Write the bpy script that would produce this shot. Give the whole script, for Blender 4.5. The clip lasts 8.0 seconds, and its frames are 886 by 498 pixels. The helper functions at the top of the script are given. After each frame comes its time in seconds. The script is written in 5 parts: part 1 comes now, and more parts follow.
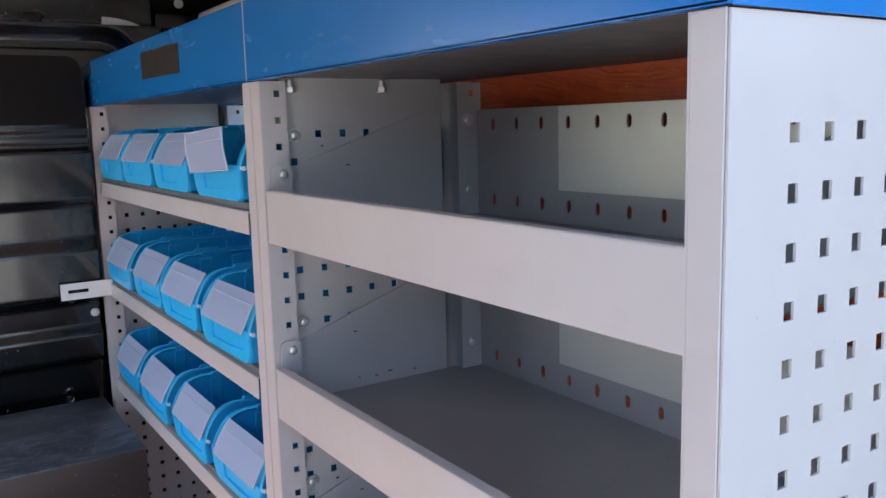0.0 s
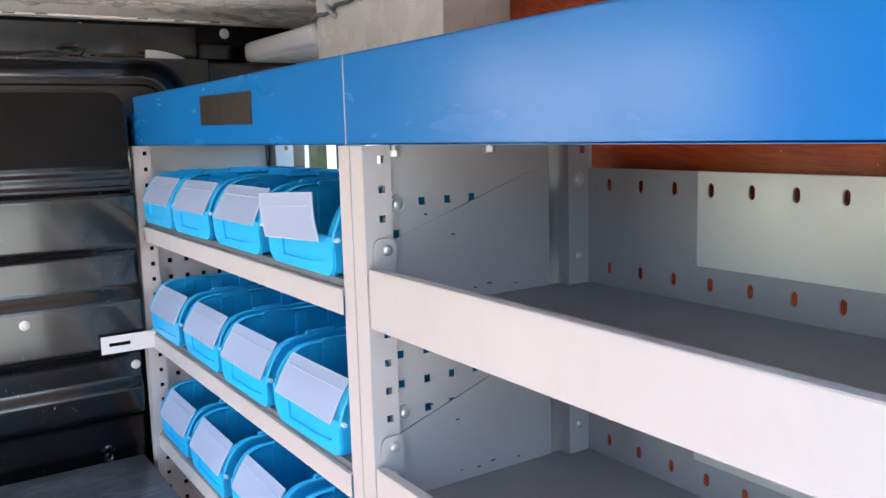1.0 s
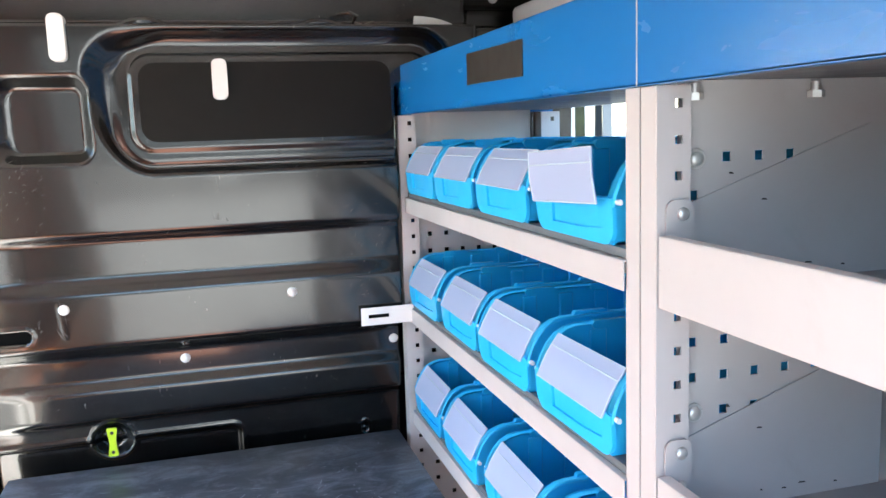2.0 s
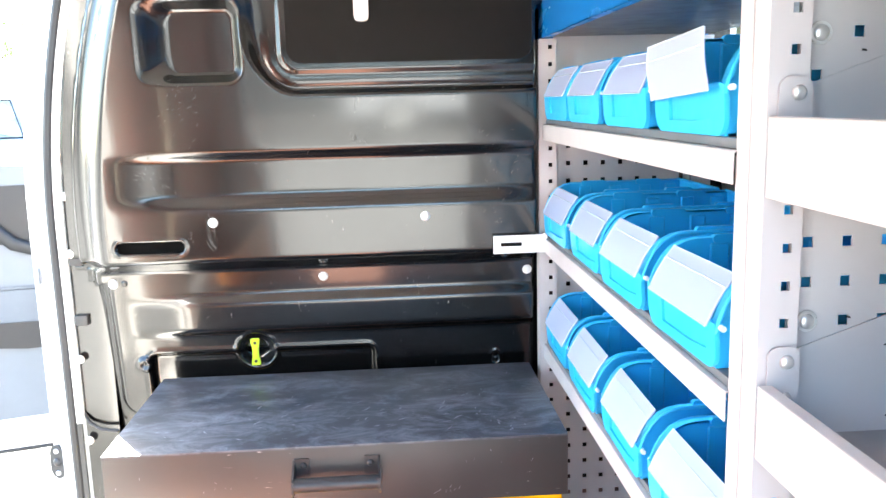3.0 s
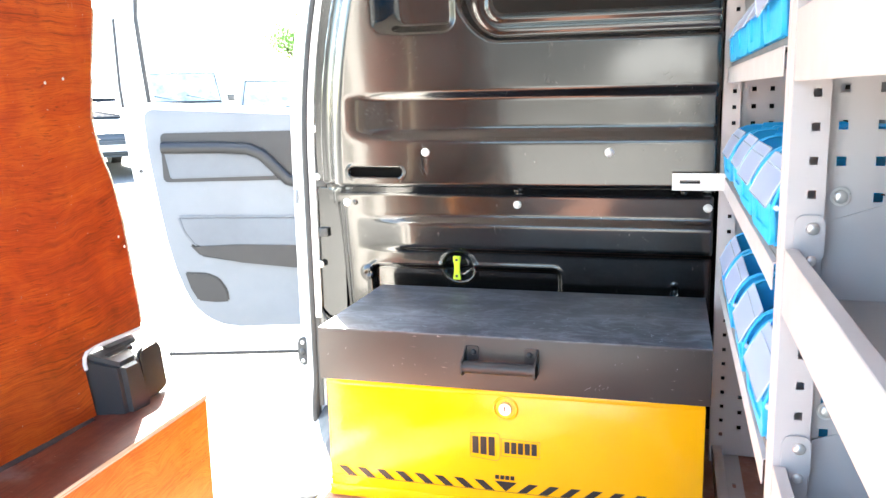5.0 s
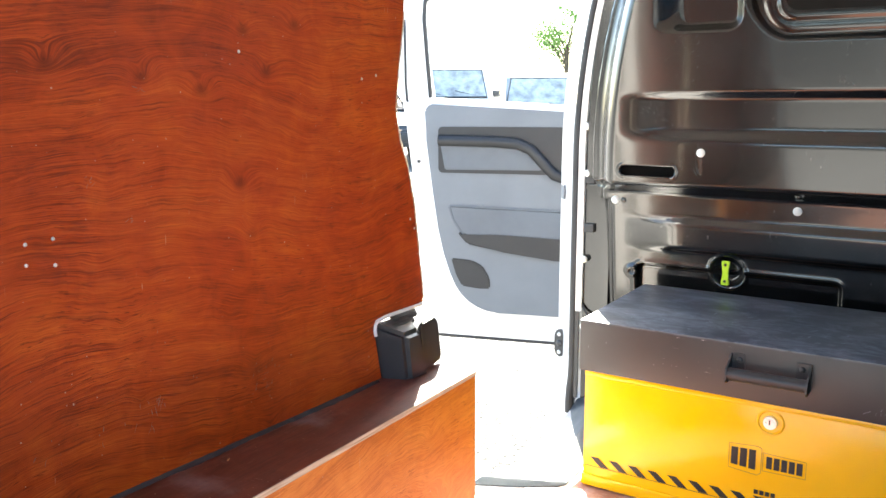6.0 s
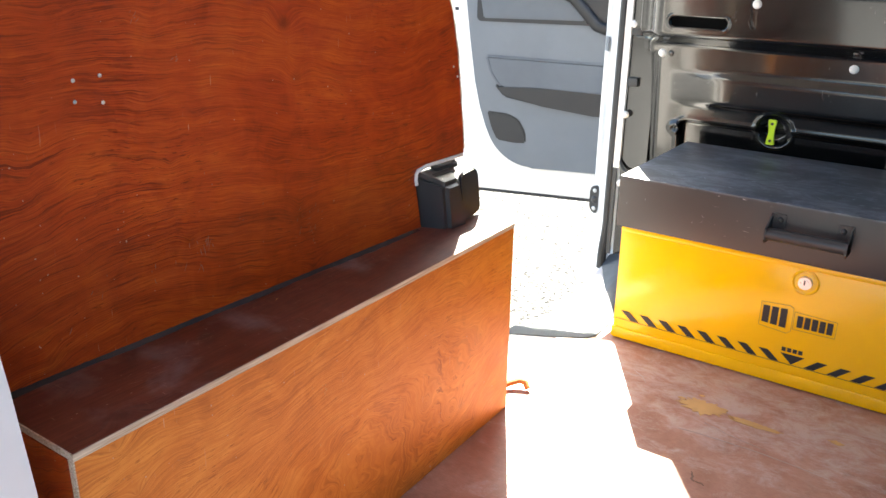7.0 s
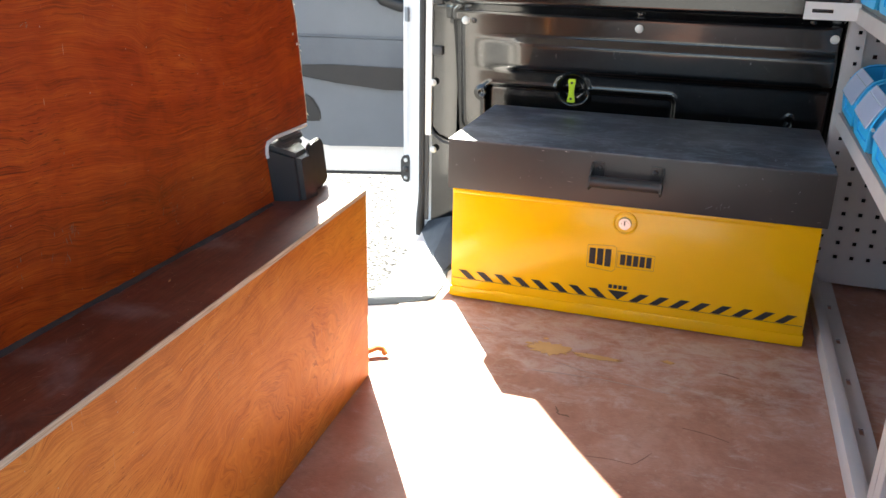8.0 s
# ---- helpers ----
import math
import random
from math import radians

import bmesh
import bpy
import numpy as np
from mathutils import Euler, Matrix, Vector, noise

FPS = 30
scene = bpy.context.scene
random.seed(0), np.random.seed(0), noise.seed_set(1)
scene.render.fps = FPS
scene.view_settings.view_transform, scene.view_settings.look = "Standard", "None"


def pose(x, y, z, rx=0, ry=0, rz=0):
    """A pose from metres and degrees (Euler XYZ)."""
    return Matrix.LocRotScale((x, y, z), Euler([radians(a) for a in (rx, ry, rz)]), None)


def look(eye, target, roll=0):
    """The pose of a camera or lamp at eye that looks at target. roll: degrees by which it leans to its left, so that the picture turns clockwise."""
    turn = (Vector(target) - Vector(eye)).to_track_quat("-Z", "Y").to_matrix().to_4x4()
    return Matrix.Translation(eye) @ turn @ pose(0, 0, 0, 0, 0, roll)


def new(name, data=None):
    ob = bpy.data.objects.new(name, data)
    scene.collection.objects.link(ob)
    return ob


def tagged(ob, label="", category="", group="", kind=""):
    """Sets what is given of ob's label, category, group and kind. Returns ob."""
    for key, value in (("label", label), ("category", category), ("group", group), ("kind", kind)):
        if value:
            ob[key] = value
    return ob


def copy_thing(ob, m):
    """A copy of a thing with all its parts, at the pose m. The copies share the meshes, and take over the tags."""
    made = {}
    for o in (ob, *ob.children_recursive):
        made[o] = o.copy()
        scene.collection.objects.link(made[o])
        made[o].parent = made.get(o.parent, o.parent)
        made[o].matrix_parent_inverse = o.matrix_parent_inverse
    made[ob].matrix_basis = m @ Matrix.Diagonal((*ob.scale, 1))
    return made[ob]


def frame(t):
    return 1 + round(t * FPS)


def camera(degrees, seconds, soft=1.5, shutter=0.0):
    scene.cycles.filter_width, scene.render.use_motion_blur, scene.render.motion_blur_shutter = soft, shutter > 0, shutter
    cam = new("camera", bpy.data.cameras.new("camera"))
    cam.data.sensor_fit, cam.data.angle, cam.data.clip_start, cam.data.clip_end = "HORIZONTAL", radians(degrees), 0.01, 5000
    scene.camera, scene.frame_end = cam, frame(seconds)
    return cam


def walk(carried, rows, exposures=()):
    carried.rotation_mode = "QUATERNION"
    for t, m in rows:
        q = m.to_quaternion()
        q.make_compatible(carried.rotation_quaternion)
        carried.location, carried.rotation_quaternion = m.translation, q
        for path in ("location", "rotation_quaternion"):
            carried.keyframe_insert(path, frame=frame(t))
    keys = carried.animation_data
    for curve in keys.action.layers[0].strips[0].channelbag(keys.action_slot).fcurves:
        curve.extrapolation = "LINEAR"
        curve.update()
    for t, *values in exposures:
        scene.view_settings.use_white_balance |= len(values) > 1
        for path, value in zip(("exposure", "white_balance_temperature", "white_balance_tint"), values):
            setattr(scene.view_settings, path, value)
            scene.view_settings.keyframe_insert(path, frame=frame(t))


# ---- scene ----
cam = camera(56.1, 8.0)
PATH = [
    (0, (0.418, -1.708, 1.024), (1.501, -0.053, 0.73), -1.5),
    (0.2, (0.413, -1.650, 1.064), (1.494, 0.008, 0.774), -1.5),
    (0.5, (0.394, -1.595, 1.103), (1.478, 0.062, 0.819), -1.5),
    (1, (0.378, -1.508, 1.101), (1.461, 0.15, 0.82), -1.6),
    (1.2, (0.377, -1.468, 1.097), (1.411, 0.219, 0.808), -1.8),
    (1.5, (0.388, -1.427, 1.081), (1.26, 0.351, 0.799), -2.0),
    (2, (0.411, -1.369, 1.051), (0.949, 0.537, 0.771), -1.9),
    (2.2, (0.429, -1.353, 1.034), (0.848, 0.583, 0.758), -1.8),
    (3.3, (0.524, -1.398, 0.933), (0.608, 0.567, 0.571), -1.2),
    (3.5, (0.545, -1.449, 0.909), (0.619, 0.517, 0.55), -0.9),
    (4, (0.608, -1.586, 0.875), (0.633, 0.383, 0.522), -0.5),
    (4.5, (0.67, -1.593, 0.873), (0.543, 0.37, 0.512), -0.9),
    (5, (0.707, -1.586, 0.869), (0.181, 0.309, 0.504), -1.2),
    (5.2, (0.705, -1.6, 0.868), (0.013, 0.241, 0.504), -1.0),
    (6.3, (0.689, -1.655, 0.874), (-0.427, -0.043, 0.48), 0.1),
    (6.5, (0.688, -1.66, 0.877), (-0.423, -0.06, 0.422), 0.6),
    (6.7, (0.687, -1.662, 0.875), (-0.414, -0.083, 0.334), 0.6),
    (7, (0.672, -1.656, 0.861), (-0.399, -0.118, 0.163), 0.8),
    (7.2, (0.648, -1.663, 0.848), (-0.413, -0.133, 0.118), 0.8),
    (7.5, (0.595, -1.689, 0.836), (-0.407, -0.12, 0.105), 1.0),
    (7.7, (0.560, -1.708, 0.834), (-0.290, -0.053, 0.101), 1.3),
    (7.8, (0.546, -1.720, 0.831), (-0.189, -0.010, 0.100), 1.2),
    (8, (0.536, -1.742, 0.828), (-0.032, 0.034, 0.105), 1.0),
]
EXPOSURES = [(0.0, 2.9, 6350, 9)] + [(t, e, k, 5) for t, e, k in ((0.5, 3.27, 6250), (1.0, 3.83, 6350), (2.2, 4.13, 6400), (3.3, 4.75, 6700), (5.2, 4.4, 6850), (6.3, 3.4, 6900), (7.0, 3.25, 6950), (8.0, 3.02, 6950))]
walk(cam, [(t, look(e, g, r)) for t, e, g, r in PATH], EXPOSURES)

# ---- light ----
SUN_EL, SUN_AZ = 41.0, math.atan2(-0.525, 0.85)
world = bpy.data.worlds.new("sky")
scene.world = world
world.use_nodes = True
wn = world.node_tree
sky = wn.nodes.new("ShaderNodeTexSky")
sky.sky_type, sky.sun_disc = "NISHITA", False
sky.sun_elevation, sky.sun_rotation = radians(SUN_EL), SUN_AZ
wn.nodes["Background"].inputs[1].default_value = 0.09
wn.links.new(sky.outputs[0], wn.nodes["Background"].inputs[0])
sun = new("sun", bpy.data.lights.new("sun", "SUN"))
sun.data.energy, sun.data.angle, sun.data.color = 5.0, radians(0.5), (1.0, 0.95, 0.87)
to_sun = Vector((-0.525 * math.cos(radians(SUN_EL)), 0.85 * math.cos(radians(SUN_EL)), math.sin(radians(SUN_EL))))
sun.matrix_world = look(to_sun * 20, (0, 0, 0))


# ---- materials ----
class Nodes:
    """Short ways to wire one material."""

    def __init__(self, name):
        self.m = bpy.data.materials.new(name)
        self.m.use_nodes = True
        self.t = self.m.node_tree
        self.b = self.t.nodes["Principled BSDF"]
        self.co = self.t.nodes.new("ShaderNodeTexCoord").outputs["Object"]

    def put(self, value, socket):
        if isinstance(value, bpy.types.NodeSocket):
            self.t.links.new(value, socket)
        elif value is not None:
            socket.default_value = (*value, 1.0) if isinstance(value, tuple) and len(value) == 3 and socket.type == "RGBA" else value

    def scaled(self, sx, sy, sz, loc=(0, 0, 0), rot=(0, 0, 0)):
        n = self.t.nodes.new("ShaderNodeMapping")
        self.t.links.new(self.co, n.inputs[0])
        n.inputs["Scale"].default_value, n.inputs["Location"].default_value, n.inputs["Rotation"].default_value = (sx, sy, sz), loc, rot
        return n.outputs[0]

    def noise(self, scale, detail=3.0, rough=0.55, co=None, warp=0.0):
        n = self.t.nodes.new("ShaderNodeTexNoise")
        self.put(co or self.co, n.inputs["Vector"])
        n.inputs["Scale"].default_value, n.inputs["Detail"].default_value = scale, detail
        n.inputs["Roughness"].default_value, n.inputs["Distortion"].default_value = rough, warp
        return n.outputs["Fac"]

    def math(self, op, a, b=0.0, c=0.0):
        n = self.t.nodes.new("ShaderNodeMath")
        n.operation = op
        for v, s in zip((a, b, c), n.inputs):
            self.put(v, s)
        return n.outputs[0]

    def span(self, v, a, b, c=0.0, d=1.0):
        n = self.t.nodes.new("ShaderNodeMapRange")
        for x, s in zip((v, a, b, c, d), n.inputs):
            self.put(x, s)
        return n.outputs[0]

    def mix(self, fac, a, b, kind="MIX"):
        n = self.t.nodes.new("ShaderNodeMix")
        n.data_type, n.blend_type = "RGBA", kind
        self.put(fac, n.inputs[0]), self.put(a, n.inputs[6]), self.put(b, n.inputs[7])
        return n.outputs[2]

    def ramp(self, fac, *stops):
        n = self.t.nodes.new("ShaderNodeValToRGB")
        while len(n.color_ramp.elements) < len(stops):
            n.color_ramp.elements.new(0.5)
        for e, (p, c) in zip(n.color_ramp.elements, stops):
            e.position, e.color = p, (*c, 1.0)
        self.put(fac, n.inputs[0])
        return n.outputs[0]

    def random(self):
        return self.t.nodes.new("ShaderNodeObjectInfo").outputs["Random"]

    def done(self, base, rough=0.5, metal=0.0, bump=None, strength=0.2, dist=0.001, **more):
        self.put(base, self.b.inputs["Base Color"])
        self.put(rough, self.b.inputs["Roughness"])
        self.put(metal, self.b.inputs["Metallic"])
        for k, v in more.items():
            self.put(v, self.b.inputs[k.replace("_", " ")])
        if bump is not None:
            n = self.t.nodes.new("ShaderNodeBump")
            n.inputs["Strength"].default_value, n.inputs["Distance"].default_value = strength, dist
            self.put(bump, n.inputs["Height"])
            self.t.links.new(n.outputs[0], self.b.inputs["Normal"])
        return self.m


def painted(name, colour, rough=0.4, vary=0.06, dirt=0.0, dirt_colour=(0.1, 0.08, 0.06), metal=0.0, grain=900.0, bumps=0.12, **more):
    """A coated or moulded surface: broad tone shifts, fine grain, a few scuffs."""
    n = Nodes(name)
    broad, fine = n.noise(5.0, 4.0), n.noise(grain, 2.0)
    dark = tuple(c * (1 - vary * 2) for c in colour)
    light = tuple(min(1.0, c * (1 + vary)) for c in colour)
    base = n.mix(n.span(broad, 0.3, 0.7), dark, light)
    if dirt:
        smudge = n.math("MULTIPLY", n.span(n.noise(14.0, 6.0, 0.7, warp=0.6), 0.56, 0.78), dirt)
        base = n.mix(smudge, base, dirt_colour)
    r = n.math("ADD", n.span(n.noise(22.0, 5.0), 0.3, 0.7, -0.06, 0.08), rough)
    return n.done(base, r, metal, fine, bumps, 0.0003, **more)


def plain(name, colour, rough):
    """Smooth moulded plastic with a faint cloudiness."""
    n = Nodes(name)
    return n.done(n.mix(n.noise(9.0, 2.0), tuple(c * 0.95 for c in colour), tuple(c * 1.05 for c in colour)), rough)


def scuffed_floor():
    """Phenolic-faced floor: mottled red-brown film, pale rub marks, fine grain and scratches."""
    n = Nodes("floor_ply")
    broad = n.noise(5.0, 9.0, 0.68, warp=0.5)
    base = n.ramp(broad, (0.28, (0.27, 0.105, 0.066)), (0.5, (0.43, 0.21, 0.15)), (0.72, (0.54, 0.33, 0.265)))
    weave = n.noise(1.0, 4.0, 0.65, n.scaled(70.0, 420.0, 70.0))
    base = n.mix(n.span(weave, 0.38, 0.7, 0.0, 0.30), base, (0.22, 0.085, 0.06))
    mottle = n.noise(38.0, 8.0, 0.72, warp=0.4)
    base = n.mix(n.span(mottle, 0.5, 0.72, 0.0, 0.45), base, (0.24, 0.11, 0.08))
    sep = n.t.nodes.new("ShaderNodeSeparateXYZ")
    n.t.links.new(n.co, sep.inputs[0])
    walked = n.math("MULTIPLY", n.span(sep.outputs[1], -0.42, -0.16), n.span(sep.outputs[1], 0.02, -0.08))
    rub = n.noise(1.0, 12.0, 0.80, n.scaled(13.0, 22.0, 13.0, rot=(0, 0, -0.12)), 0.5)
    rub = n.span(n.math("ADD", rub, n.math("MULTIPLY", walked, 0.13)), 0.54, 0.70)
    base = n.mix(n.math("MULTIPLY", rub, 0.62), base, (0.56, 0.47, 0.44))
    chalk = n.math("MULTIPLY", n.span(n.noise(55.0, 8.0, 0.8, n.scaled(1.0, 1.6, 1.0), 0.6), 0.56, 0.66), n.span(n.noise(6.0, 5.0, 0.7, n.scaled(1, 1, 1, loc=(2, 4, 1))), 0.46, 0.60))
    base = n.mix(n.math("MULTIPLY", chalk, 0.5), base, (0.60, 0.50, 0.46))
    dark = n.span(n.noise(9.0, 9.0, 0.75, n.scaled(1, 1, 1, loc=(3, 7, 1)), 0.8), 0.60, 0.74)
    base = n.mix(n.math("MULTIPLY", dark, 0.5), base, (0.15, 0.075, 0.06))
    pits = n.span(n.noise(90.0, 4.0, 0.7), 0.69, 0.74)
    base = n.mix(n.math("MULTIPLY", pits, 0.6), base, (0.09, 0.04, 0.03))
    line = n.noise(1.0, 2.0, 0.5, n.scaled(7.0, 260.0, 7.0, rot=(0, 0, -0.35)))
    cut = n.math("MULTIPLY", n.span(line, 0.70, 0.73), n.span(n.noise(4.0, 2.0), 0.46, 0.6))
    base = n.mix(n.math("MULTIPLY", cut, 0.5), base, (0.58, 0.5, 0.46))
    r = n.span(n.noise(8.0, 6.0, 0.7), 0.3, 0.7, 0.36, 0.58)
    return n.done(base, r, 0.0, n.math("ADD", weave, mottle), 0.18, 0.0005)


def veneer(name, dark, mid, light, along, rough=0.42, wave=0.14, patches=0.0, patch_colour=(0.5, 0.38, 0.3), seed=0.0, scuffs=0.3, across=2, fine=1.0, swirl=2.6, lace=0.11, lines_dark=0.7, lines_light=0.45, gloss=0.42, knot=0.65, tilt=0.0):
    """Rotary-cut veneer: long grain lines that bend round knots, pores, scratches and wear."""
    n = Nodes(name)
    sep = n.t.nodes.new("ShaderNodeSeparateXYZ")
    n.t.links.new(n.co, sep.inputs[0])
    long = [swirl, swirl, swirl]
    long[along] = swirl * 0.55
    bend = n.math("MULTIPLY", n.math("SUBTRACT", n.noise(1.0, 1.0, 0.4, n.scaled(*long, loc=(seed, seed, seed))), 0.5), wave)
    ripple = [11.0, 11.0, 11.0]
    ripple[along] = 8.0
    bend = n.math("ADD", bend, n.math("MULTIPLY", n.math("SUBTRACT", n.noise(1.0, 3.0, 0.55, n.scaled(*ripple, loc=(seed, 0, seed))), 0.5), wave * lace))
    eye = n.t.nodes.new("ShaderNodeTexVoronoi")
    eye.voronoi_dimensions = "2D"
    cell = n.t.nodes.new("ShaderNodeCombineXYZ")
    n.put(n.math("ADD", n.math("MULTIPLY", sep.outputs[along], 7.0), seed), cell.inputs[0])
    n.put(n.math("MULTIPLY", sep.outputs[across], 8.5), cell.inputs[1])
    n.put(cell.outputs[0], eye.inputs["Vector"])
    eye.inputs["Scale"].default_value = 1.0
    near = n.math("POWER", n.span(eye.outputs["Distance"], 0.0, 0.32, 1.0, 0.0), 2.0)
    bend = n.math("ADD", bend, n.math("MULTIPLY", n.math("MULTIPLY", near, n.span(n.noise(4.0, 1.0), 0.35, 0.6)), 0.034))
    phase = n.math("ADD", n.math("SUBTRACT", sep.outputs[across], n.math("MULTIPLY", sep.outputs[along], tilt)), bend)

    def grain(freq, along_freq, detail, rough_):
        c = n.t.nodes.new("ShaderNodeCombineXYZ")
        n.put(n.math("MULTIPLY", phase, freq * fine), c.inputs[0])
        n.put(n.math("MULTIPLY", sep.outputs[along], along_freq), c.inputs[1])
        return n.noise(1.0, detail, rough_, c.outputs[0])

    broad, lines, hair = grain(30.0, 1.5, 4.0, 0.65), grain(170.0, 6.0, 4.0, 0.7), grain(480.0, 18.0, 2.0, 0.6)
    tone = n.math("ADD", n.math("MULTIPLY", broad, 0.45), n.math("MULTIPLY", n.noise(2.2, 3.0), 0.45))
    tone = n.math("ADD", tone, n.math("MULTIPLY", n.math("SUBTRACT", n.noise(15.0, 5.0, 0.6, warp=0.8), 0.5), 0.45))
    tone = n.math("ADD", tone, n.math("MULTIPLY", n.math("SUBTRACT", hair, 0.5), 0.5))
    base = n.ramp(n.math("ADD", tone, 0.04), (0.22, dark), (0.46, mid), (0.72, light))
    broken = n.span(n.noise(1.0, 4.0, 0.65, n.scaled(*[v * 2.2 for v in long], loc=(seed, 5.0, 0))), 0.36, 0.62)
    base = n.mix(n.math("MULTIPLY", n.math("MULTIPLY", n.span(lines, 0.53, 0.63), broken), lines_dark), base, dark)
    base = n.mix(n.math("MULTIPLY", n.math("MULTIPLY", n.span(lines, 0.43, 0.34), broken), lines_light), base, light)
    dash = n.math("MULTIPLY", n.span(grain(260.0, 42.0, 3.0, 0.65), 0.57, 0.66), n.span(n.noise(6.0, 4.0, 0.65), 0.42, 0.6))
    base = n.mix(n.math("MULTIPLY", dash, 0.8), base, dark)
    knots = n.math("MULTIPLY", n.span(eye.outputs["Distance"], 0.02, 0.10, 1.0, 0.0), n.span(n.noise(4.0, 1.0), 0.42, 0.52))
    base = n.mix(n.math("MULTIPLY", knots, knot), base, dark)
    marks = n.math("MULTIPLY", n.span(n.noise(46.0, 5.0, 0.75, warp=1.5), 0.68, 0.76), n.span(n.noise(3.5, 2.0), 0.48, 0.65))
    base = n.mix(n.math("MULTIPLY", marks, scuffs), base, patch_colour)
    nick = [420.0, 420.0, 420.0]
    nick[across] = 34.0
    cut = n.math("MULTIPLY", n.span(n.noise(1.0, 1.0, 0.5, n.scaled(*nick)), 0.74, 0.78), n.span(n.noise(9.0, 2.0), 0.54, 0.62))
    base = n.mix(n.math("MULTIPLY", cut, 0.6), base, (0.55, 0.36, 0.26))
    speck = n.span(n.noise(230.0, 0.0), 0.86, 0.88)
    base = n.mix(n.math("MULTIPLY", speck, 0.7), base, (0.5, 0.42, 0.36))
    if patches:
        worn = n.span(n.noise(6.5, 7.0, 0.65, n.scaled(1, 1, 1, loc=(3.1 + seed, 1.7, 0)), 0.3), 0.53, 0.66)
        base = n.mix(n.math("MULTIPLY", worn, patches), base, patch_colour)
    r = n.math("ADD", n.span(n.noise(9.0, 6.0, 0.7), 0.3, 0.7, -0.08, 0.12), rough)
    return n.done(base, r, 0.0, hair, 0.2, 0.0003, Specular_IOR_Level=gloss)


def black_enamel():
    n = Nodes("black_enamel")
    dust = n.span(n.noise(3.0, 6.0, 0.65), 0.45, 0.75)
    base = n.mix(dust, (0.0025, 0.0025, 0.0027), (0.0065, 0.0064, 0.0063))
    fine = n.scaled(240.0, 240.0, 40.0, rot=(0, 0.5, 0))
    nicks = n.math("MULTIPLY", n.span(n.noise(1.0, 4.0, 0.7, fine), 0.66, 0.72), n.span(n.noise(6.0, 3.0), 0.50, 0.62))
    base = n.mix(nicks, base, (0.30, 0.28, 0.26))
    r = n.span(n.noise(5.0, 5.0, 0.6), 0.3, 0.7, 0.17, 0.27)
    return n.done(base, r, 0.0, n.noise(420.0, 2.0), 0.06, 0.0004, Coat_Weight=0.8, Coat_Roughness=0.09, Specular_IOR_Level=0.45)


def lid_paint():
    n = Nodes("lid_paint")
    long = n.scaled(5.0, 9.0, 30.0)
    rub = n.span(n.noise(2.0, 8.0, 0.76, long, 0.6), 0.46, 0.70)
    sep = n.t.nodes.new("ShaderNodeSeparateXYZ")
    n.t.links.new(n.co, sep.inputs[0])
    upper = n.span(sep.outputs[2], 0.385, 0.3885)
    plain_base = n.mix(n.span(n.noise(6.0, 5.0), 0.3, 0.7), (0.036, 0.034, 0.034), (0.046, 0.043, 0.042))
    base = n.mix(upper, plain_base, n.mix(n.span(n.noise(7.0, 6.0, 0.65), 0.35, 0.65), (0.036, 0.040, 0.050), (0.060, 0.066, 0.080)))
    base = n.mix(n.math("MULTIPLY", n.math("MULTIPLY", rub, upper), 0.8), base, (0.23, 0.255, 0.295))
    thin = n.span(n.noise(1.0, 3.0, 0.6, n.scaled(34.0, 300.0, 300.0, rot=(0, 0, 0.6))), 0.69, 0.74)
    nick = n.math("MULTIPLY", thin, n.span(n.noise(5.0, 2.0), 0.5, 0.62))
    base = n.mix(nick, base, (0.55, 0.54, 0.52))
    return n.done(base, n.span(n.noise(11.0, 5.0), 0.3, 0.7, 0.33, 0.42), 0.0, n.noise(700.0, 2.0), 0.15, 0.0003, Specular_IOR_Level=0.5)


def rack_coat():
    """Pale powder coat with fine texture, faint grime and small dark knocks."""
    n = Nodes("rack_coat")
    base = n.mix(n.span(n.noise(5.0, 4.0), 0.3, 0.7), (0.485, 0.463, 0.467), (0.53, 0.506, 0.511))
    grime = n.math("MULTIPLY", n.span(n.noise(14.0, 6.0, 0.7, warp=0.6), 0.56, 0.78), 0.2)
    base = n.mix(grime, base, (0.37, 0.335, 0.315))
    knock = n.math("MULTIPLY", n.span(n.noise(1.0, 3.0, 0.6, n.scaled(120.0, 120.0, 300.0, rot=(0.3, 0.3, 0.0))), 0.71, 0.75), n.span(n.noise(7.0, 2.0), 0.60, 0.68))
    base = n.mix(n.math("MULTIPLY", knock, 0.8), base, (0.14, 0.13, 0.13))
    r = n.span(n.noise(22.0, 5.0), 0.3, 0.7, 0.34, 0.45)
    return n.done(base, r, 0.0, n.noise(900.0, 2.0), 0.14, 0.0003)


def blue_coat():
    """Smooth blue enamel, faintly wiped and hazy."""
    n = Nodes("blue_coat")
    base = n.mix(n.span(n.noise(2.5, 3.0), 0.3, 0.7), (0.0095, 0.155, 0.475), (0.0105, 0.172, 0.51))
    wipe = n.span(n.noise(1.0, 4.0, 0.6, n.scaled(4.0, 5.0, 16.0, rot=(0.5, 0, 0)), 0.6), 0.35, 0.7, 0.23, 0.29)
    return n.done(base, wipe, 0.0, n.noise(900.0, 2.0), 0.03, 0.0003, Specular_IOR_Level=0.30)


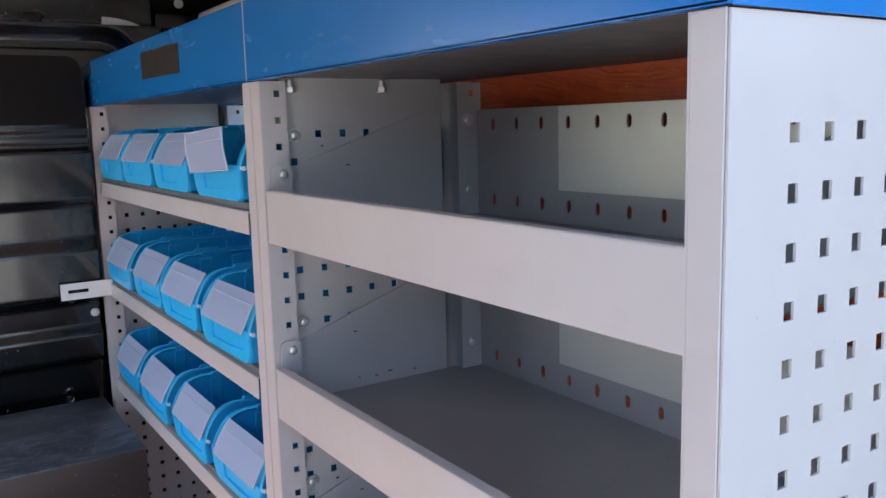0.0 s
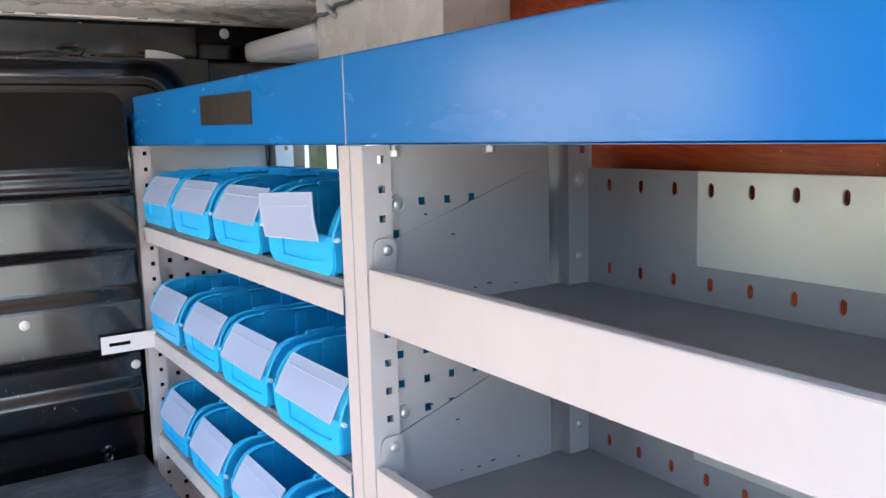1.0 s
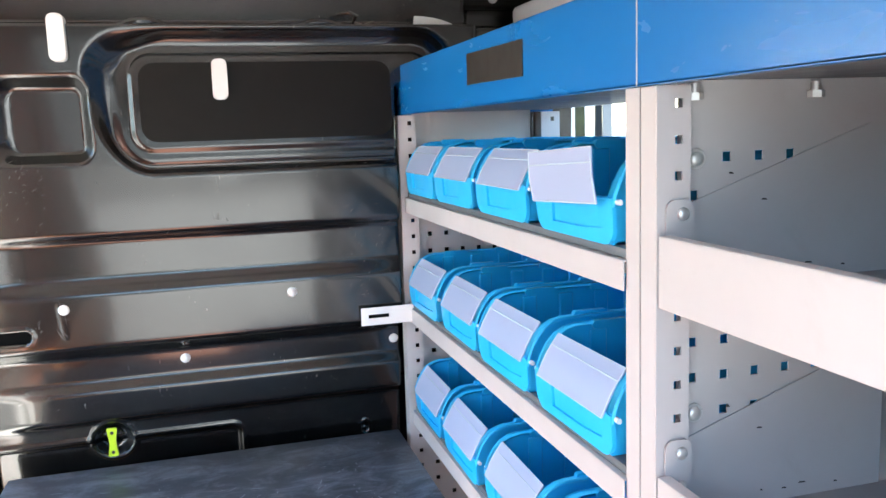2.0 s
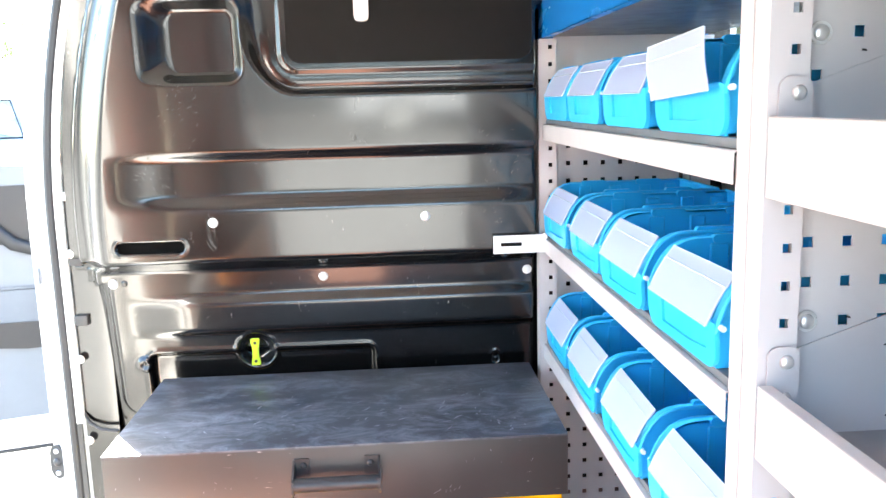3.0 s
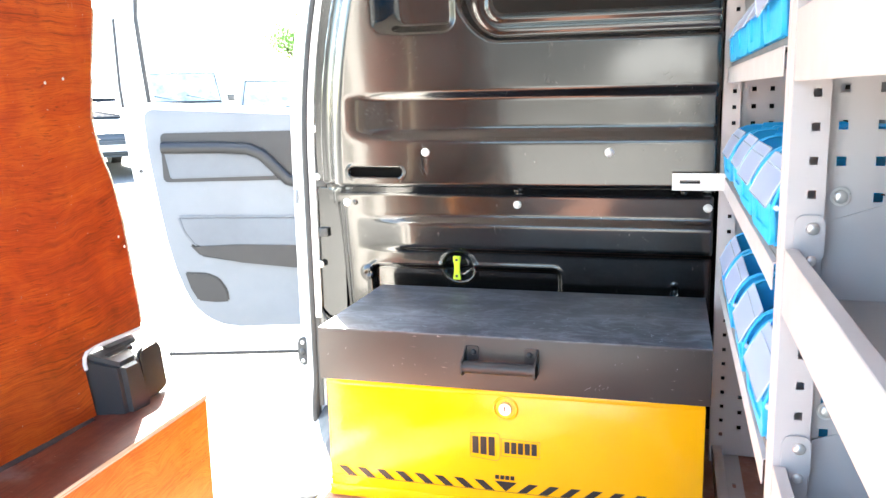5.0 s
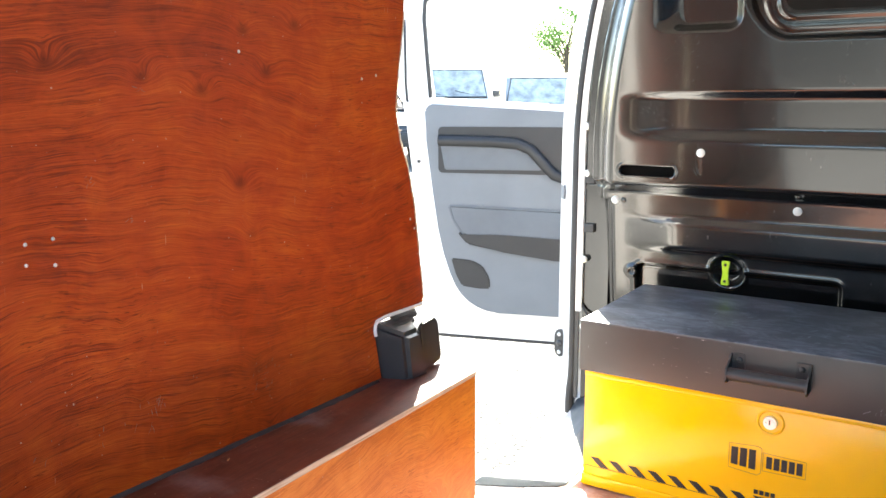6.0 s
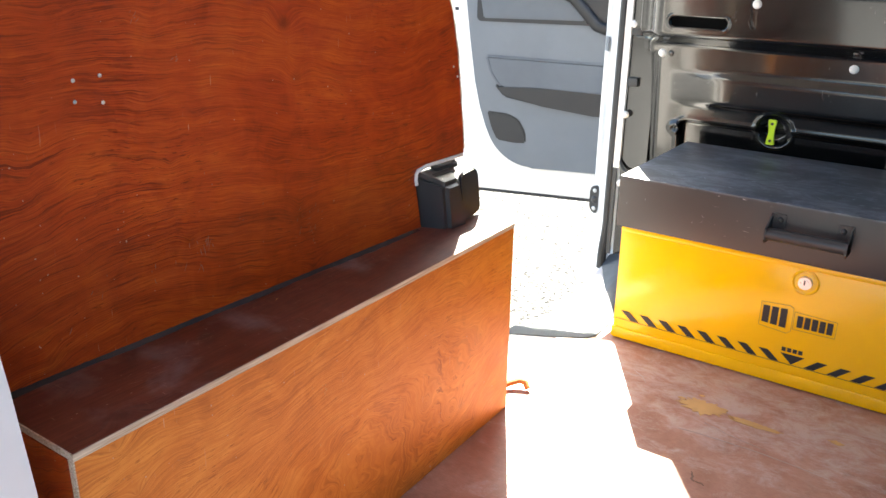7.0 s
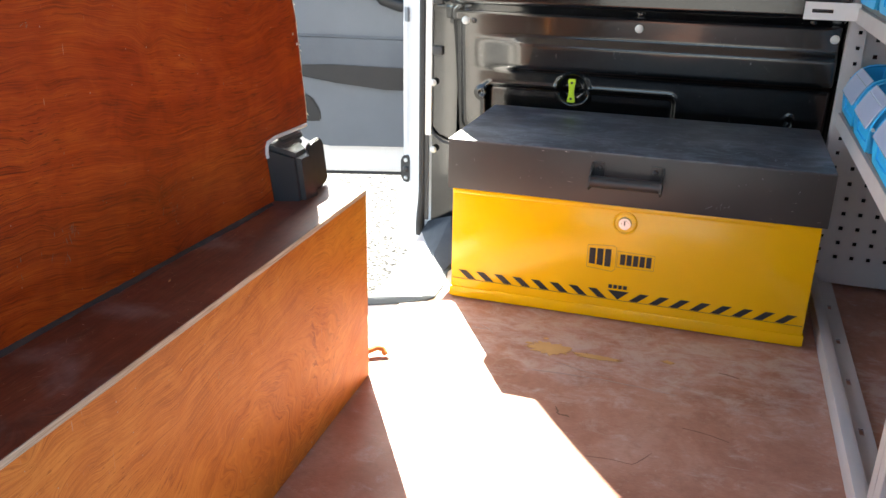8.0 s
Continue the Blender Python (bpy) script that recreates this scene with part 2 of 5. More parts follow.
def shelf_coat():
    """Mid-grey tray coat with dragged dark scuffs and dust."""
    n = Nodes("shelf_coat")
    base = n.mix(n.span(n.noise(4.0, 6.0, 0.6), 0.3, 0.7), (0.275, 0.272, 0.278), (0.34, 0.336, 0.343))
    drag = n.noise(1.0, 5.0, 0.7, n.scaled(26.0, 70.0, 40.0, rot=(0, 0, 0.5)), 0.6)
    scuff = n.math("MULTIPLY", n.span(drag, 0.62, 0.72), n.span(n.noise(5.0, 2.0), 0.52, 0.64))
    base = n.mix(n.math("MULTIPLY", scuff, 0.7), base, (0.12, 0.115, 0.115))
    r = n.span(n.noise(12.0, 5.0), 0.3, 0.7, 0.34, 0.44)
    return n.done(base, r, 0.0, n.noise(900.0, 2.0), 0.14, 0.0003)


def asphalt():
    n = Nodes("asphalt")
    speck = n.noise(55.0, 4.0, 0.65)
    base = n.ramp(speck, (0.40, (0.006, 0.006, 0.006)), (0.47, (0.10, 0.098, 0.094)), (0.60, (0.28, 0.275, 0.265)))
    base = n.mix(n.span(n.noise(1.2, 5.0), 0.4, 0.7, 0.0, 0.3), base, (0.10, 0.098, 0.095))
    return n.done(base, 0.9, 0.0, speck, 0.6, 0.006, Specular_IOR_Level=0.12)


def leafy(name, a, b):
    n = Nodes(name)
    return n.done(n.mix(n.span(n.noise(2.5, 3.0), 0.3, 0.7), a, b), 0.6, 0.0)


def clear(name, rough=0.0):
    n = Nodes(name)
    n.b.inputs["Transmission Weight"].default_value = 1.0
    return n.done((0.95, 0.97, 0.97), rough, 0.0, IOR=1.02)


def end_grain():
    n = Nodes("ply_edge")
    layer = n.noise(1.0, 3.0, 0.6, n.scaled(300.0, 14.0, 420.0))
    base = n.mix(n.span(layer, 0.35, 0.65), (0.42, 0.33, 0.22), (0.72, 0.64, 0.51))
    return n.done(base, 0.7, 0.0, n.noise(300.0, 2.0), 0.3, 0.0006)


M_RACK = rack_coat()
M_MAT = painted("mat_grey", (0.13, 0.14, 0.155), 0.5, 0.08)
M_SHELF = shelf_coat()
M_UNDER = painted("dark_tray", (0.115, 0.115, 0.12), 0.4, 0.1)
M_LIGHT_PATCH = painted("light_patch_coat", (0.58, 0.575, 0.555), 0.40, 0.05, 0.2, (0.42, 0.41, 0.39), metal=0.25)
M_BLUE = blue_coat()
M_BIN = painted("bin_plastic", (0.028, 0.47, 0.90), 0.34, 0.05, 0.0, Subsurface_Weight=0.0)
M_LABEL = plain("label_plastic", (0.37, 0.44, 0.63), 0.30)
M_CLEAR_TAB = painted("tab_plastic", (0.55, 0.66, 0.76), 0.15, 0.02)
M_BLACK = black_enamel()
M_ROOF = painted("roof_paint", (0.86, 0.83, 0.78), 0.26, 0.04, 0.15, (0.38, 0.33, 0.28))
M_WHITE = painted("white_paint", (0.81, 0.79, 0.78), 0.15, 0.02, 0.05, (0.5, 0.5, 0.5))
M_ZINC = painted("zinc", (0.74, 0.74, 0.73), 0.30, 0.05, 0.15, (0.5, 0.5, 0.5), metal=0.6)
M_GALV = painted("galvanised", (0.66, 0.66, 0.65), 0.38, 0.07, 0.2, (0.4, 0.4, 0.4), metal=0.6)
M_PLY = veneer("wall_ply", (0.12, 0.0126, 0.0012), (0.40, 0.049, 0.0036), (0.60, 0.124, 0.013), 1, 0.41, 0.30, seed=0.7, fine=1.7, lines_dark=0.82, lines_light=0.55)
M_PLY_FRONT = veneer("box_ply", (0.30, 0.070, 0.007), (0.58, 0.185, 0.026), (0.74, 0.31, 0.058), 1, 0.42, 0.8, seed=4.2, scuffs=0.35, fine=0.9, swirl=2.2, lace=0.07, lines_dark=0.45, lines_light=0.6, knot=0.12, tilt=0.30)
M_PLY_TOP = veneer("box_top_ply", (0.045, 0.009, 0.004), (0.115, 0.024, 0.011), (0.20, 0.055, 0.028), 1, 0.45, 0.05, patches=0.62, patch_colour=(0.24, 0.17, 0.165), seed=2.0, across=0, gloss=0.85)
M_FLOOR = scuffed_floor()
M_EDGE = end_grain()
M_BARE = painted("bare_wood", (0.60, 0.36, 0.14), 0.7, 0.2, 0.4, (0.25, 0.10, 0.05))
M_GOUGE = painted("gouge", (0.23, 0.13, 0.10), 0.7, 0.2)
M_SCRATCH = painted("pale_scratch", (0.50, 0.40, 0.36), 0.6, 0.15)
M_CHALK = painted("chalky_scratch", (0.09, 0.088, 0.086), 0.6, 0.2)
M_RUB = painted("rubbed_steel", (0.27, 0.29, 0.33), 0.5, 0.2)
M_DUST = painted("dusty_scuff", (0.30, 0.19, 0.15), 0.7, 0.2)
M_YELLOW = painted("yellow_coat", (0.92, 0.50, 0.005), 0.15, 0.03, 0.04, (0.62, 0.34, 0.02))
M_LID = lid_paint()
M_INK = painted("black_print", (0.016, 0.015, 0.015), 0.45, 0.05)
M_PRINT_LINE = painted("outline_print", (0.42, 0.24, 0.02), 0.5, 0.05)
M_RUBBER = painted("rubber", (0.022, 0.022, 0.024), 0.6, 0.1)
M_PLASTIC = painted("dark_plastic", (0.026, 0.027, 0.030), 0.39, 0.08, 0.2, (0.08, 0.07, 0.07), grain=500.0, bumps=0.35)
M_COVER = painted("cover_plastic", (0.036, 0.037, 0.040), 0.40, 0.08, 0.15, (0.09, 0.08, 0.08), grain=500.0, bumps=0.3)
M_JOINT_GRIME = painted("sealant", (0.034, 0.026, 0.026), 0.75, 0.25, 0.5, (0.13, 0.12, 0.12))
M_HOLE_SHADE = painted("hole_shade_black", (0.002, 0.002, 0.002), 0.9, 0.05, Specular_IOR_Level=0.1)
M_DULL_SHEET = painted("dull_sheet", (0.0045, 0.0036, 0.003), 0.5, 0.15, 0.3, (0.010, 0.008, 0.007), Specular_IOR_Level=0.2)
M_HEADER = painted("header_black", (0.004, 0.004, 0.004), 0.65, 0.1, 0.3, (0.010, 0.009, 0.008), Specular_IOR_Level=0.15)
M_SILL = painted("sill_plastic", (0.020, 0.025, 0.034), 0.5, 0.08, 0.3, (0.15, 0.14, 0.13), grain=500.0, bumps=0.3)
M_SILL_SHADE = painted("sill_shade_grey", (0.060, 0.075, 0.085), 0.7, 0.08)
M_CARD = painted("door_card", (0.135, 0.150, 0.170), 0.55, 0.05, grain=600.0, bumps=0.3)
M_CARD_DARK = painted("door_card_dark", (0.011, 0.012, 0.015), 0.45, 0.06, grain=600.0, bumps=0.3)
M_CARD_MID = painted("door_card_cloth", (0.115, 0.126, 0.143), 0.8, 0.06, grain=900.0, bumps=0.4)
M_LIME = painted("lime_plastic", (0.55, 0.75, 0.03), 0.35, 0.04)
M_ORANGE = painted("orange_strap", (0.55, 0.19, 0.03), 0.6, 0.08)
M_PLUG = painted("white_plug", (0.72, 0.72, 0.70), 0.4, 0.03)
M_GLASS = clear("window_glass")
M_PLATE = painted("dark_plate", (0.030, 0.025, 0.022), 0.4, 0.08)
M_ASPHALT = asphalt()

M_RENDER = painted("pale_render", (0.20, 0.20, 0.195), 0.9, 0.1, 0.3, (0.2, 0.2, 0.2), grain=200.0, bumps=0.4)
M_TYRE = painted("tyre", (0.02, 0.02, 0.02), 0.8, 0.1)
M_CAR_DARK = painted("car_dark", (0.010, 0.012, 0.014), 0.55, 0.03, Specular_IOR_Level=0.15)
M_CAR_GREY = painted("car_grey", (0.055, 0.060, 0.066), 0.45, 0.03, Specular_IOR_Level=0.2)
M_CAR_GLASS = painted("car_glass", (0.012, 0.014, 0.016), 0.12, 0.02, Specular_IOR_Level=0.2)
M_GLARE_GLASS = painted("glare_glass", (0.42, 0.43, 0.42), 0.3, 0.25, Specular_IOR_Level=0.3)
M_CAR_SILVER = painted("car_silver", (0.40, 0.41, 0.43), 0.3, 0.03)
M_CONCRETE = painted("concrete", (0.29, 0.285, 0.275), 0.85, 0.1, 0.4, (0.2, 0.19, 0.18), grain=120.0, bumps=0.4)
M_YARD = painted("yard_boards", (0.045, 0.050, 0.055), 0.8, 0.2, 0.3, (0.03, 0.03, 0.03), grain=60.0)
M_OLIVE = painted("olive_boards", (0.030, 0.034, 0.007), 0.7, 0.3, 0.4, (0.012, 0.013, 0.006), grain=80.0, bumps=0.4)
M_LEAF = leafy("leaves", (0.08, 0.18, 0.03), (0.16, 0.28, 0.06))
M_BARK = painted("bark", (0.10, 0.075, 0.05), 0.9, 0.2, grain=60.0, bumps=0.8)


# ---- building helpers ----
def box(bm, x0, x1, y0, y1, z0, z1, bevel=0.0, seg=2):
    made = bmesh.ops.create_cube(bm, size=1.0, matrix=Matrix.Translation(((x0 + x1) / 2, (y0 + y1) / 2, (z0 + z1) / 2)) @ Matrix.Diagonal((abs(x1 - x0), abs(y1 - y0), abs(z1 - z0), 1)))
    if bevel:
        edges = list({e for v in made["verts"] for e in v.link_edges})
        bmesh.ops.bevel(bm, geom=edges, offset=bevel, segments=seg, affect="EDGES", profile=0.6)


def cyl(bm, p, q, r, n=16, r2=None):
    p, q = Vector(p), Vector(q)
    m = Matrix.Translation((p + q) / 2) @ (q - p).to_track_quat("Z", "Y").to_matrix().to_4x4()
    bmesh.ops.create_cone(bm, cap_ends=True, segments=n, radius1=r, radius2=r if r2 is None else r2, depth=(q - p).length, matrix=m)


def dome(bm, p, axis, r, h, n=14, rings=4):
    """A rounded head on a flat foot, axis pointing out."""
    a = Vector(axis).normalized()
    m = Matrix.Translation(p) @ a.to_track_quat("Z", "Y").to_matrix().to_4x4()
    rows = []
    for i in range(rings + 1):
        t = i / rings * math.pi / 2
        rows.append([bm.verts.new(m @ Vector((r * math.cos(t) * math.cos(k * math.tau / n), r * math.cos(t) * math.sin(k * math.tau / n), h * math.sin(t)))) for k in range(n)] if i < rings else [bm.verts.new(m @ Vector((0, 0, h)))])
    for a_, b_ in zip(rows, rows[1:]):
        for k in range(n):
            if len(b_) == 1:
                bm.faces.new((a_[k], a_[(k + 1) % n], b_[0]))
            else:
                bm.faces.new((a_[k], a_[(k + 1) % n], b_[(k + 1) % n], b_[k]))
    bm.faces.new(list(reversed(rows[0])))


def tube(bm, points, r, n=8, closed=False):
    """A round bar along a line of points."""
    pts = [Vector(p) for p in points]
    rings = []
    for i, p in enumerate(pts):
        a, b = (pts[i - 1], pts[(i + 1) % len(pts)]) if closed else (pts[max(0, i - 1)], pts[min(len(pts) - 1, i + 1)])
        q = (b - a).normalized().to_track_quat("Z", "Y").to_matrix()
        if rings and rings[-1][1] is not None:
            old = rings[-1][1]
            d = (b - a).normalized()
            x = (old - d * old.dot(d)).normalized()
            y = d.cross(x)
        else:
            x, y = q.col[0].copy(), q.col[1].copy()
        rings.append(([bm.verts.new(p + r * (math.cos(k * math.tau / n) * x + math.sin(k * math.tau / n) * y)) for k in range(n)], x))
    for (a, _), (b, _) in zip(rings, rings[1:] + (rings[:1] if closed else [])):
        for k in range(n):
            bm.faces.new((a[k], a[(k + 1) % n], b[(k + 1) % n], b[k]))
    if not closed:
        bm.faces.new(list(reversed(rings[0][0])))
        bm.faces.new(rings[-1][0])


def prism(bm, pts, put, w0, w1):
    """An outline of (u, v) points made solid between w0 and w1; put(u, v, w) gives the place."""
    a = [bm.verts.new(put(u, v, w0)) for u, v in pts]
    b = [bm.verts.new(put(u, v, w1)) for u, v in pts]
    bm.faces.new(list(reversed(a)))
    bm.faces.new(b)
    for i in range(len(pts)):
        j = (i + 1) % len(pts)
        bm.faces.new((a[i], a[j], b[j], b[i]))


def perforated(bm, u0, u1, v0, v1, holes, put, w0, w1):
    """A sheet with square or oblong holes (u, v, width, height) cut right through."""
    us = sorted({round(c, 5) for c in [u0, u1] + [h[0] + s * h[2] / 2 for h in holes for s in (-1, 1)] if u0 <= c <= u1})
    vs = sorted({round(c, 5) for c in [v0, v1] + [h[1] + s * h[3] / 2 for h in holes for s in (-1, 1)] if v0 <= c <= v1})
    full = {}
    for i in range(len(us) - 1):
        for j in range(len(vs) - 1):
            cu, cv = (us[i] + us[i + 1]) / 2, (vs[j] + vs[j + 1]) / 2
            full[i, j] = not any(abs(cu - h[0]) < h[2] / 2 and abs(cv - h[1]) < h[3] / 2 for h in holes)
    pts = {}

    def v(i, j, w):
        if (i, j, w) not in pts:
            pts[i, j, w] = bm.verts.new(put(us[i], vs[j], w1 if w else w0))
        return pts[i, j, w]

    for (i, j), solid in full.items():
        if not solid:
            continue
        bm.faces.new((v(i, j, 1), v(i + 1, j, 1), v(i + 1, j + 1, 1), v(i, j + 1, 1)))
        bm.faces.new((v(i, j, 0), v(i, j + 1, 0), v(i + 1, j + 1, 0), v(i + 1, j, 0)))
        for di, dj, a, b in ((-1, 0, (i, j), (i, j + 1)), (1, 0, (i + 1, j + 1), (i + 1, j)), (0, -1, (i + 1, j), (i, j)), (0, 1, (i, j + 1), (i + 1, j + 1))):
            if not full.get((i + di, j + dj), False):
                bm.faces.new((v(*a, 1), v(*b, 1), v(*b, 0), v(*a, 0)))


def smooth_by_angle(me, degrees):
    """Rounds the shading, and keeps edges sharper than the angle."""
    bm = bmesh.new()
    bm.from_mesh(me)
    for fc in bm.faces:
        fc.smooth = True
    for e in bm.edges:
        if len(e.link_faces) == 2:
            e.smooth = e.calc_face_angle(0.0) < radians(degrees)
    bm.to_mesh(me)
    bm.free()


def origin(ob):
    p = Vector((0, 0, 0))
    while ob is not None:
        p += ob.location
        ob = ob.parent
    return p


def thing(name, at, label, category, group="", kind=""):
    ob = new(name)
    ob.empty_display_size = 0.05
    ob.location = at
    return tagged(ob, label, category, group, kind)


def part(name, bm, material, parent=None, label="", flat=False, at=None, angle=35):
    """One mesh object from a bmesh in world places, under a thing or a part."""
    bmesh.ops.recalc_face_normals(bm, faces=bm.faces[:])
    here = origin(parent) if parent else Vector(at or (0, 0, 0))
    bmesh.ops.translate(bm, verts=bm.verts[:], vec=-here)
    me = bpy.data.meshes.new(name)
    bm.to_mesh(me)
    bm.free()
    me.materials.append(material)
    if not flat:
        smooth_by_angle(me, angle)
    ob = new(name, me)
    if parent:
        ob.parent = parent
    else:
        ob.location = here
    return tagged(ob, label)


def solid(name, material, parent, x0, x1, y0, y1, z0, z1, bevel=0.0, label="", seg=2):
    bm = bmesh.new()
    box(bm, x0, x1, y0, y1, z0, z1, bevel, seg)
    return part(name, bm, material, parent, label)


def setting(name, bm, material, label, category, angle=35):
    ob = part(name, bm, material, None, label, angle=angle)
    return tagged(ob, "", category, "", "structure")


def fixed(name, material, label, category, x0, x1, y0, y1, z0, z1, bevel=0.0):
    bm = bmesh.new()
    box(bm, x0, x1, y0, y1, z0, z1, bevel)
    return setting(name, bm, material, label, category)


def scratches(parent, place, clusters, seed, material, label="fine pale scratches", wide=0.7):
    """Short slivers of bare or chalky surface, in loose clusters (u, v, spread u, spread v, count, length, angle)."""
    rng = random.Random(seed)
    bm = bmesh.new()
    for cu, cv, su, sv, count, long, angle in clusters:
        for _ in range(count):
            u, v = cu + rng.gauss(0, su), cv + rng.gauss(0, sv)
            a = radians(angle) + rng.gauss(0, 0.5)
            h = long * rng.uniform(0.25, 1.0) / 2
            w = rng.uniform(0.0003, 0.0008)
            bend = rng.uniform(-0.25, 0.25) * h
            c, d = math.cos(a), math.sin(a)
            left, right = [], []
            for t, thick in ((-1, 0.2), (-0.3, 1.0), (0.4, 0.8), (1, 0.15)):
                off = bend * (1 - t * t)
                for row, side_ in ((left, 1), (right, -1)):
                    e = off + side_ * w * thick * wide
                    row.append(bm.verts.new(place(u + c * t * h - d * e, v + d * t * h + c * e)))
            for k in range(3):
                bm.faces.new((left[k], left[k + 1], right[k + 1], right[k]))
    return tagged(part("scratches", bm, material, parent, label, flat=True), kind="stuff")


XZ = lambda u, v, w: (u, w, v)
YZ = lambda u, v, w: (w, u, v)
XY = lambda u, v, w: (u, v, w)


def rounded(u0, u1, v0, v1, r, n=5):
    """The outline of a rectangle with round corners."""
    out = []
    for cu, cv, a in ((u1 - r, v1 - r, 0), (u0 + r, v1 - r, 90), (u0 + r, v0 + r, 180), (u1 - r, v0 + r, 270)):
        out += [(cu + r * math.cos(radians(a + 90 * i / n)), cv + r * math.sin(radians(a + 90 * i / n))) for i in range(n + 1)]
    return out


def screw(parent, p, axis, r=0.008, washer=0.0, material=None):
    """A pan-head screw, with a cross in its head."""
    a = Vector(axis).normalized()
    bm = bmesh.new()
    p = Vector(p)
    if washer:
        cyl(bm, p, p + a * 0.0015, washer, 18)
    dome(bm, p + a * 0.001, a, r, r * 0.55)
    cyl(bm, p + a * (r * 0.45), p + a * (r * 0.62), r * 0.45, 6)
    return part("screw", bm, material or M_ZINC, parent)

# ---- ground and distance ----
bm = bmesh.new()
bmesh.ops.create_grid(bm, x_segments=100, y_segments=100, size=200, matrix=Matrix.Translation((0, 0, -0.56)))
ground_z = lambda y: -0.56 + 0.025 * min(60.0, max(0.0, y - 8.0))
for v in bm.verts:
    v.co.z = ground_z(v.co.y)
setting("ground", bm, M_ASPHALT, "pale sunlit asphalt of a car park", "ground")
fixed("pavement", M_CONCRETE, "unseen pale concrete apron added behind the van", "pavement", -6.0, 9.0, -8.4, -1.9, -0.60, -0.552)
fixed("yard_wall", M_YARD, "unseen plain dark grey wall added across the yard", "wall", -22, 22, -14.4, -14.0, -0.56, 2.6)

# ---- van body ----
FLOOR_Y0, FLOOR_Y1 = -1.40, 0.60
bm = bmesh.new()
prism(bm, [(-0.015, 0.30), (-0.015, -0.030), (-0.10, -0.080), (-0.10, -0.36), (-0.19, -0.40), (-0.19, FLOOR_Y0), (1.24, FLOOR_Y0), (1.24, FLOOR_Y1), (-0.015, FLOOR_Y1)], XY, -0.02, 0.0)
floor = setting("floor", bm, M_FLOOR, "worn brown plywood van floor with scuffs", "floor")


def peeled(cx, cy, rx, ry, taper, seed, n=120):
    """A ragged bare patch with fingers along its rim."""
    out = []
    for k in range(n):
        a = k * math.tau / n
        p = (math.cos(a) * 1.6 + seed, math.sin(a) * 1.6, seed)
        rr = 0.82 + 0.36 * noise.noise(p) + 0.30 * noise.noise((p[0] * 4, p[1] * 4, seed)) + 0.24 * noise.noise((p[0] * 11, p[1] * 11, seed))
        rr = max(0.25, rr)
        out.append((cx + rr * rx * math.cos(a), cy + rr * ry * math.sin(a) * (1 - taper * (0.5 + 0.5 * math.cos(a)))))
    bm = bmesh.new()
    prism(bm, out, XY, 0.0002, 0.0009)
    return part("peeled_patch", bm, M_BARE, floor, "pale bare wood where the floor coating has peeled", flat=True)


for k, (cx, cy, rx, ry, taper) in enumerate(((0.272, -0.180, 0.050, 0.030, 0.0), (0.385, -0.188, 0.062, 0.015, 0.75), (0.520, -0.160, 0.014, 0.007, 0.0), (0.232, -0.172, 0.008, 0.005, 0.0), (0.262, -0.140, 0.007, 0.004, 0.0), (0.335, -0.186, 0.007, 0.005, 0.0))):
    peeled(cx, cy, rx, ry, taper, 1.7 + k * 2.3)


def floor_mark(points, width, material, label):
    """A thin mark along the floor, tapering to both ends."""
    n = len(points)
    half = [width * 0.36 * (0.25 + 0.75 * math.sin(math.pi * (k + 0.3) / (n - 0.4))) for k in range(n)]
    left, right = [], []
    for k, (x, y) in enumerate(points):
        (ax, ay), (bx, by) = points[max(0, k - 1)], points[min(n - 1, k + 1)]
        d = Vector((bx - ax, by - ay)).normalized()
        left.append((x - d.y * half[k], y + d.x * half[k]))
        right.append((x + d.y * half[k], y - d.x * half[k]))
    bm = bmesh.new()
    prism(bm, left + right[::-1], XY, -0.0005, 0.0006)
    return part("floor_mark", bm, material, floor, label, flat=True)


GOUGES = (
    ((0.334, -0.404), (0.346, -0.428), 0.005, M_GOUGE, -0.004),
    ((0.346, -0.428), (0.364, -0.432), 0.004, M_GOUGE, 0.003),
    ((0.410, -0.541), (0.487, -0.540), 0.0008, M_GOUGE, 0.003),
    ((0.487, -0.540), (0.516, -0.496), 0.0022, M_GOUGE, -0.003),
    ((0.264, -0.283), (0.547, -0.290), 0.0022, M_SCRATCH, 0.010),
    ((0.105, -0.120), (0.150, -0.158), 0.003, M_SCRATCH, 0.006),
    ((0.095, -0.138), (0.140, -0.130), 0.002, M_SCRATCH, -0.006),
    ((0.660, -0.043), (0.704, -0.041), 0.003, M_SCRATCH, 0.004),
    ((0.300, -0.235), (0.420, -0.262), 0.0018, M_SCRATCH, -0.004),
    ((0.560, -0.400), (0.640, -0.418), 0.0015, M_GOUGE, 0.004),
    ((0.620, -0.170), (0.660, -0.182), 0.0025, M_GOUGE, 0.002),
)
mark_rng = random.Random(21)
for start, end, wide, mat, sag in GOUGES:
    pts = []
    for k in range(9):
        t = k / 8
        pts.append((start[0] + (end[0] - start[0]) * t + mark_rng.uniform(-1, 1) * wide * 0.5, start[1] + (end[1] - start[1]) * t + sag * math.sin(math.pi * t) + mark_rng.uniform(-1, 1) * wide * 0.5))
    floor_mark(pts, wide, mat, "dark gouge in the floor coating" if mat is M_GOUGE else "pale scratch in the floor coating")

# sill of the sliding door, with its rounded step
bm = bmesh.new()
edge = [(-0.10, -0.36), (-0.10, -0.080), (-0.015, -0.030), (-0.015, 0.60), (-0.23, 0.60), (-0.235, 0.46), (-0.214, 0.28), (-0.197, 0.08), (-0.20, 0.0), (-0.205, -0.40), (-0.10, -0.40)]
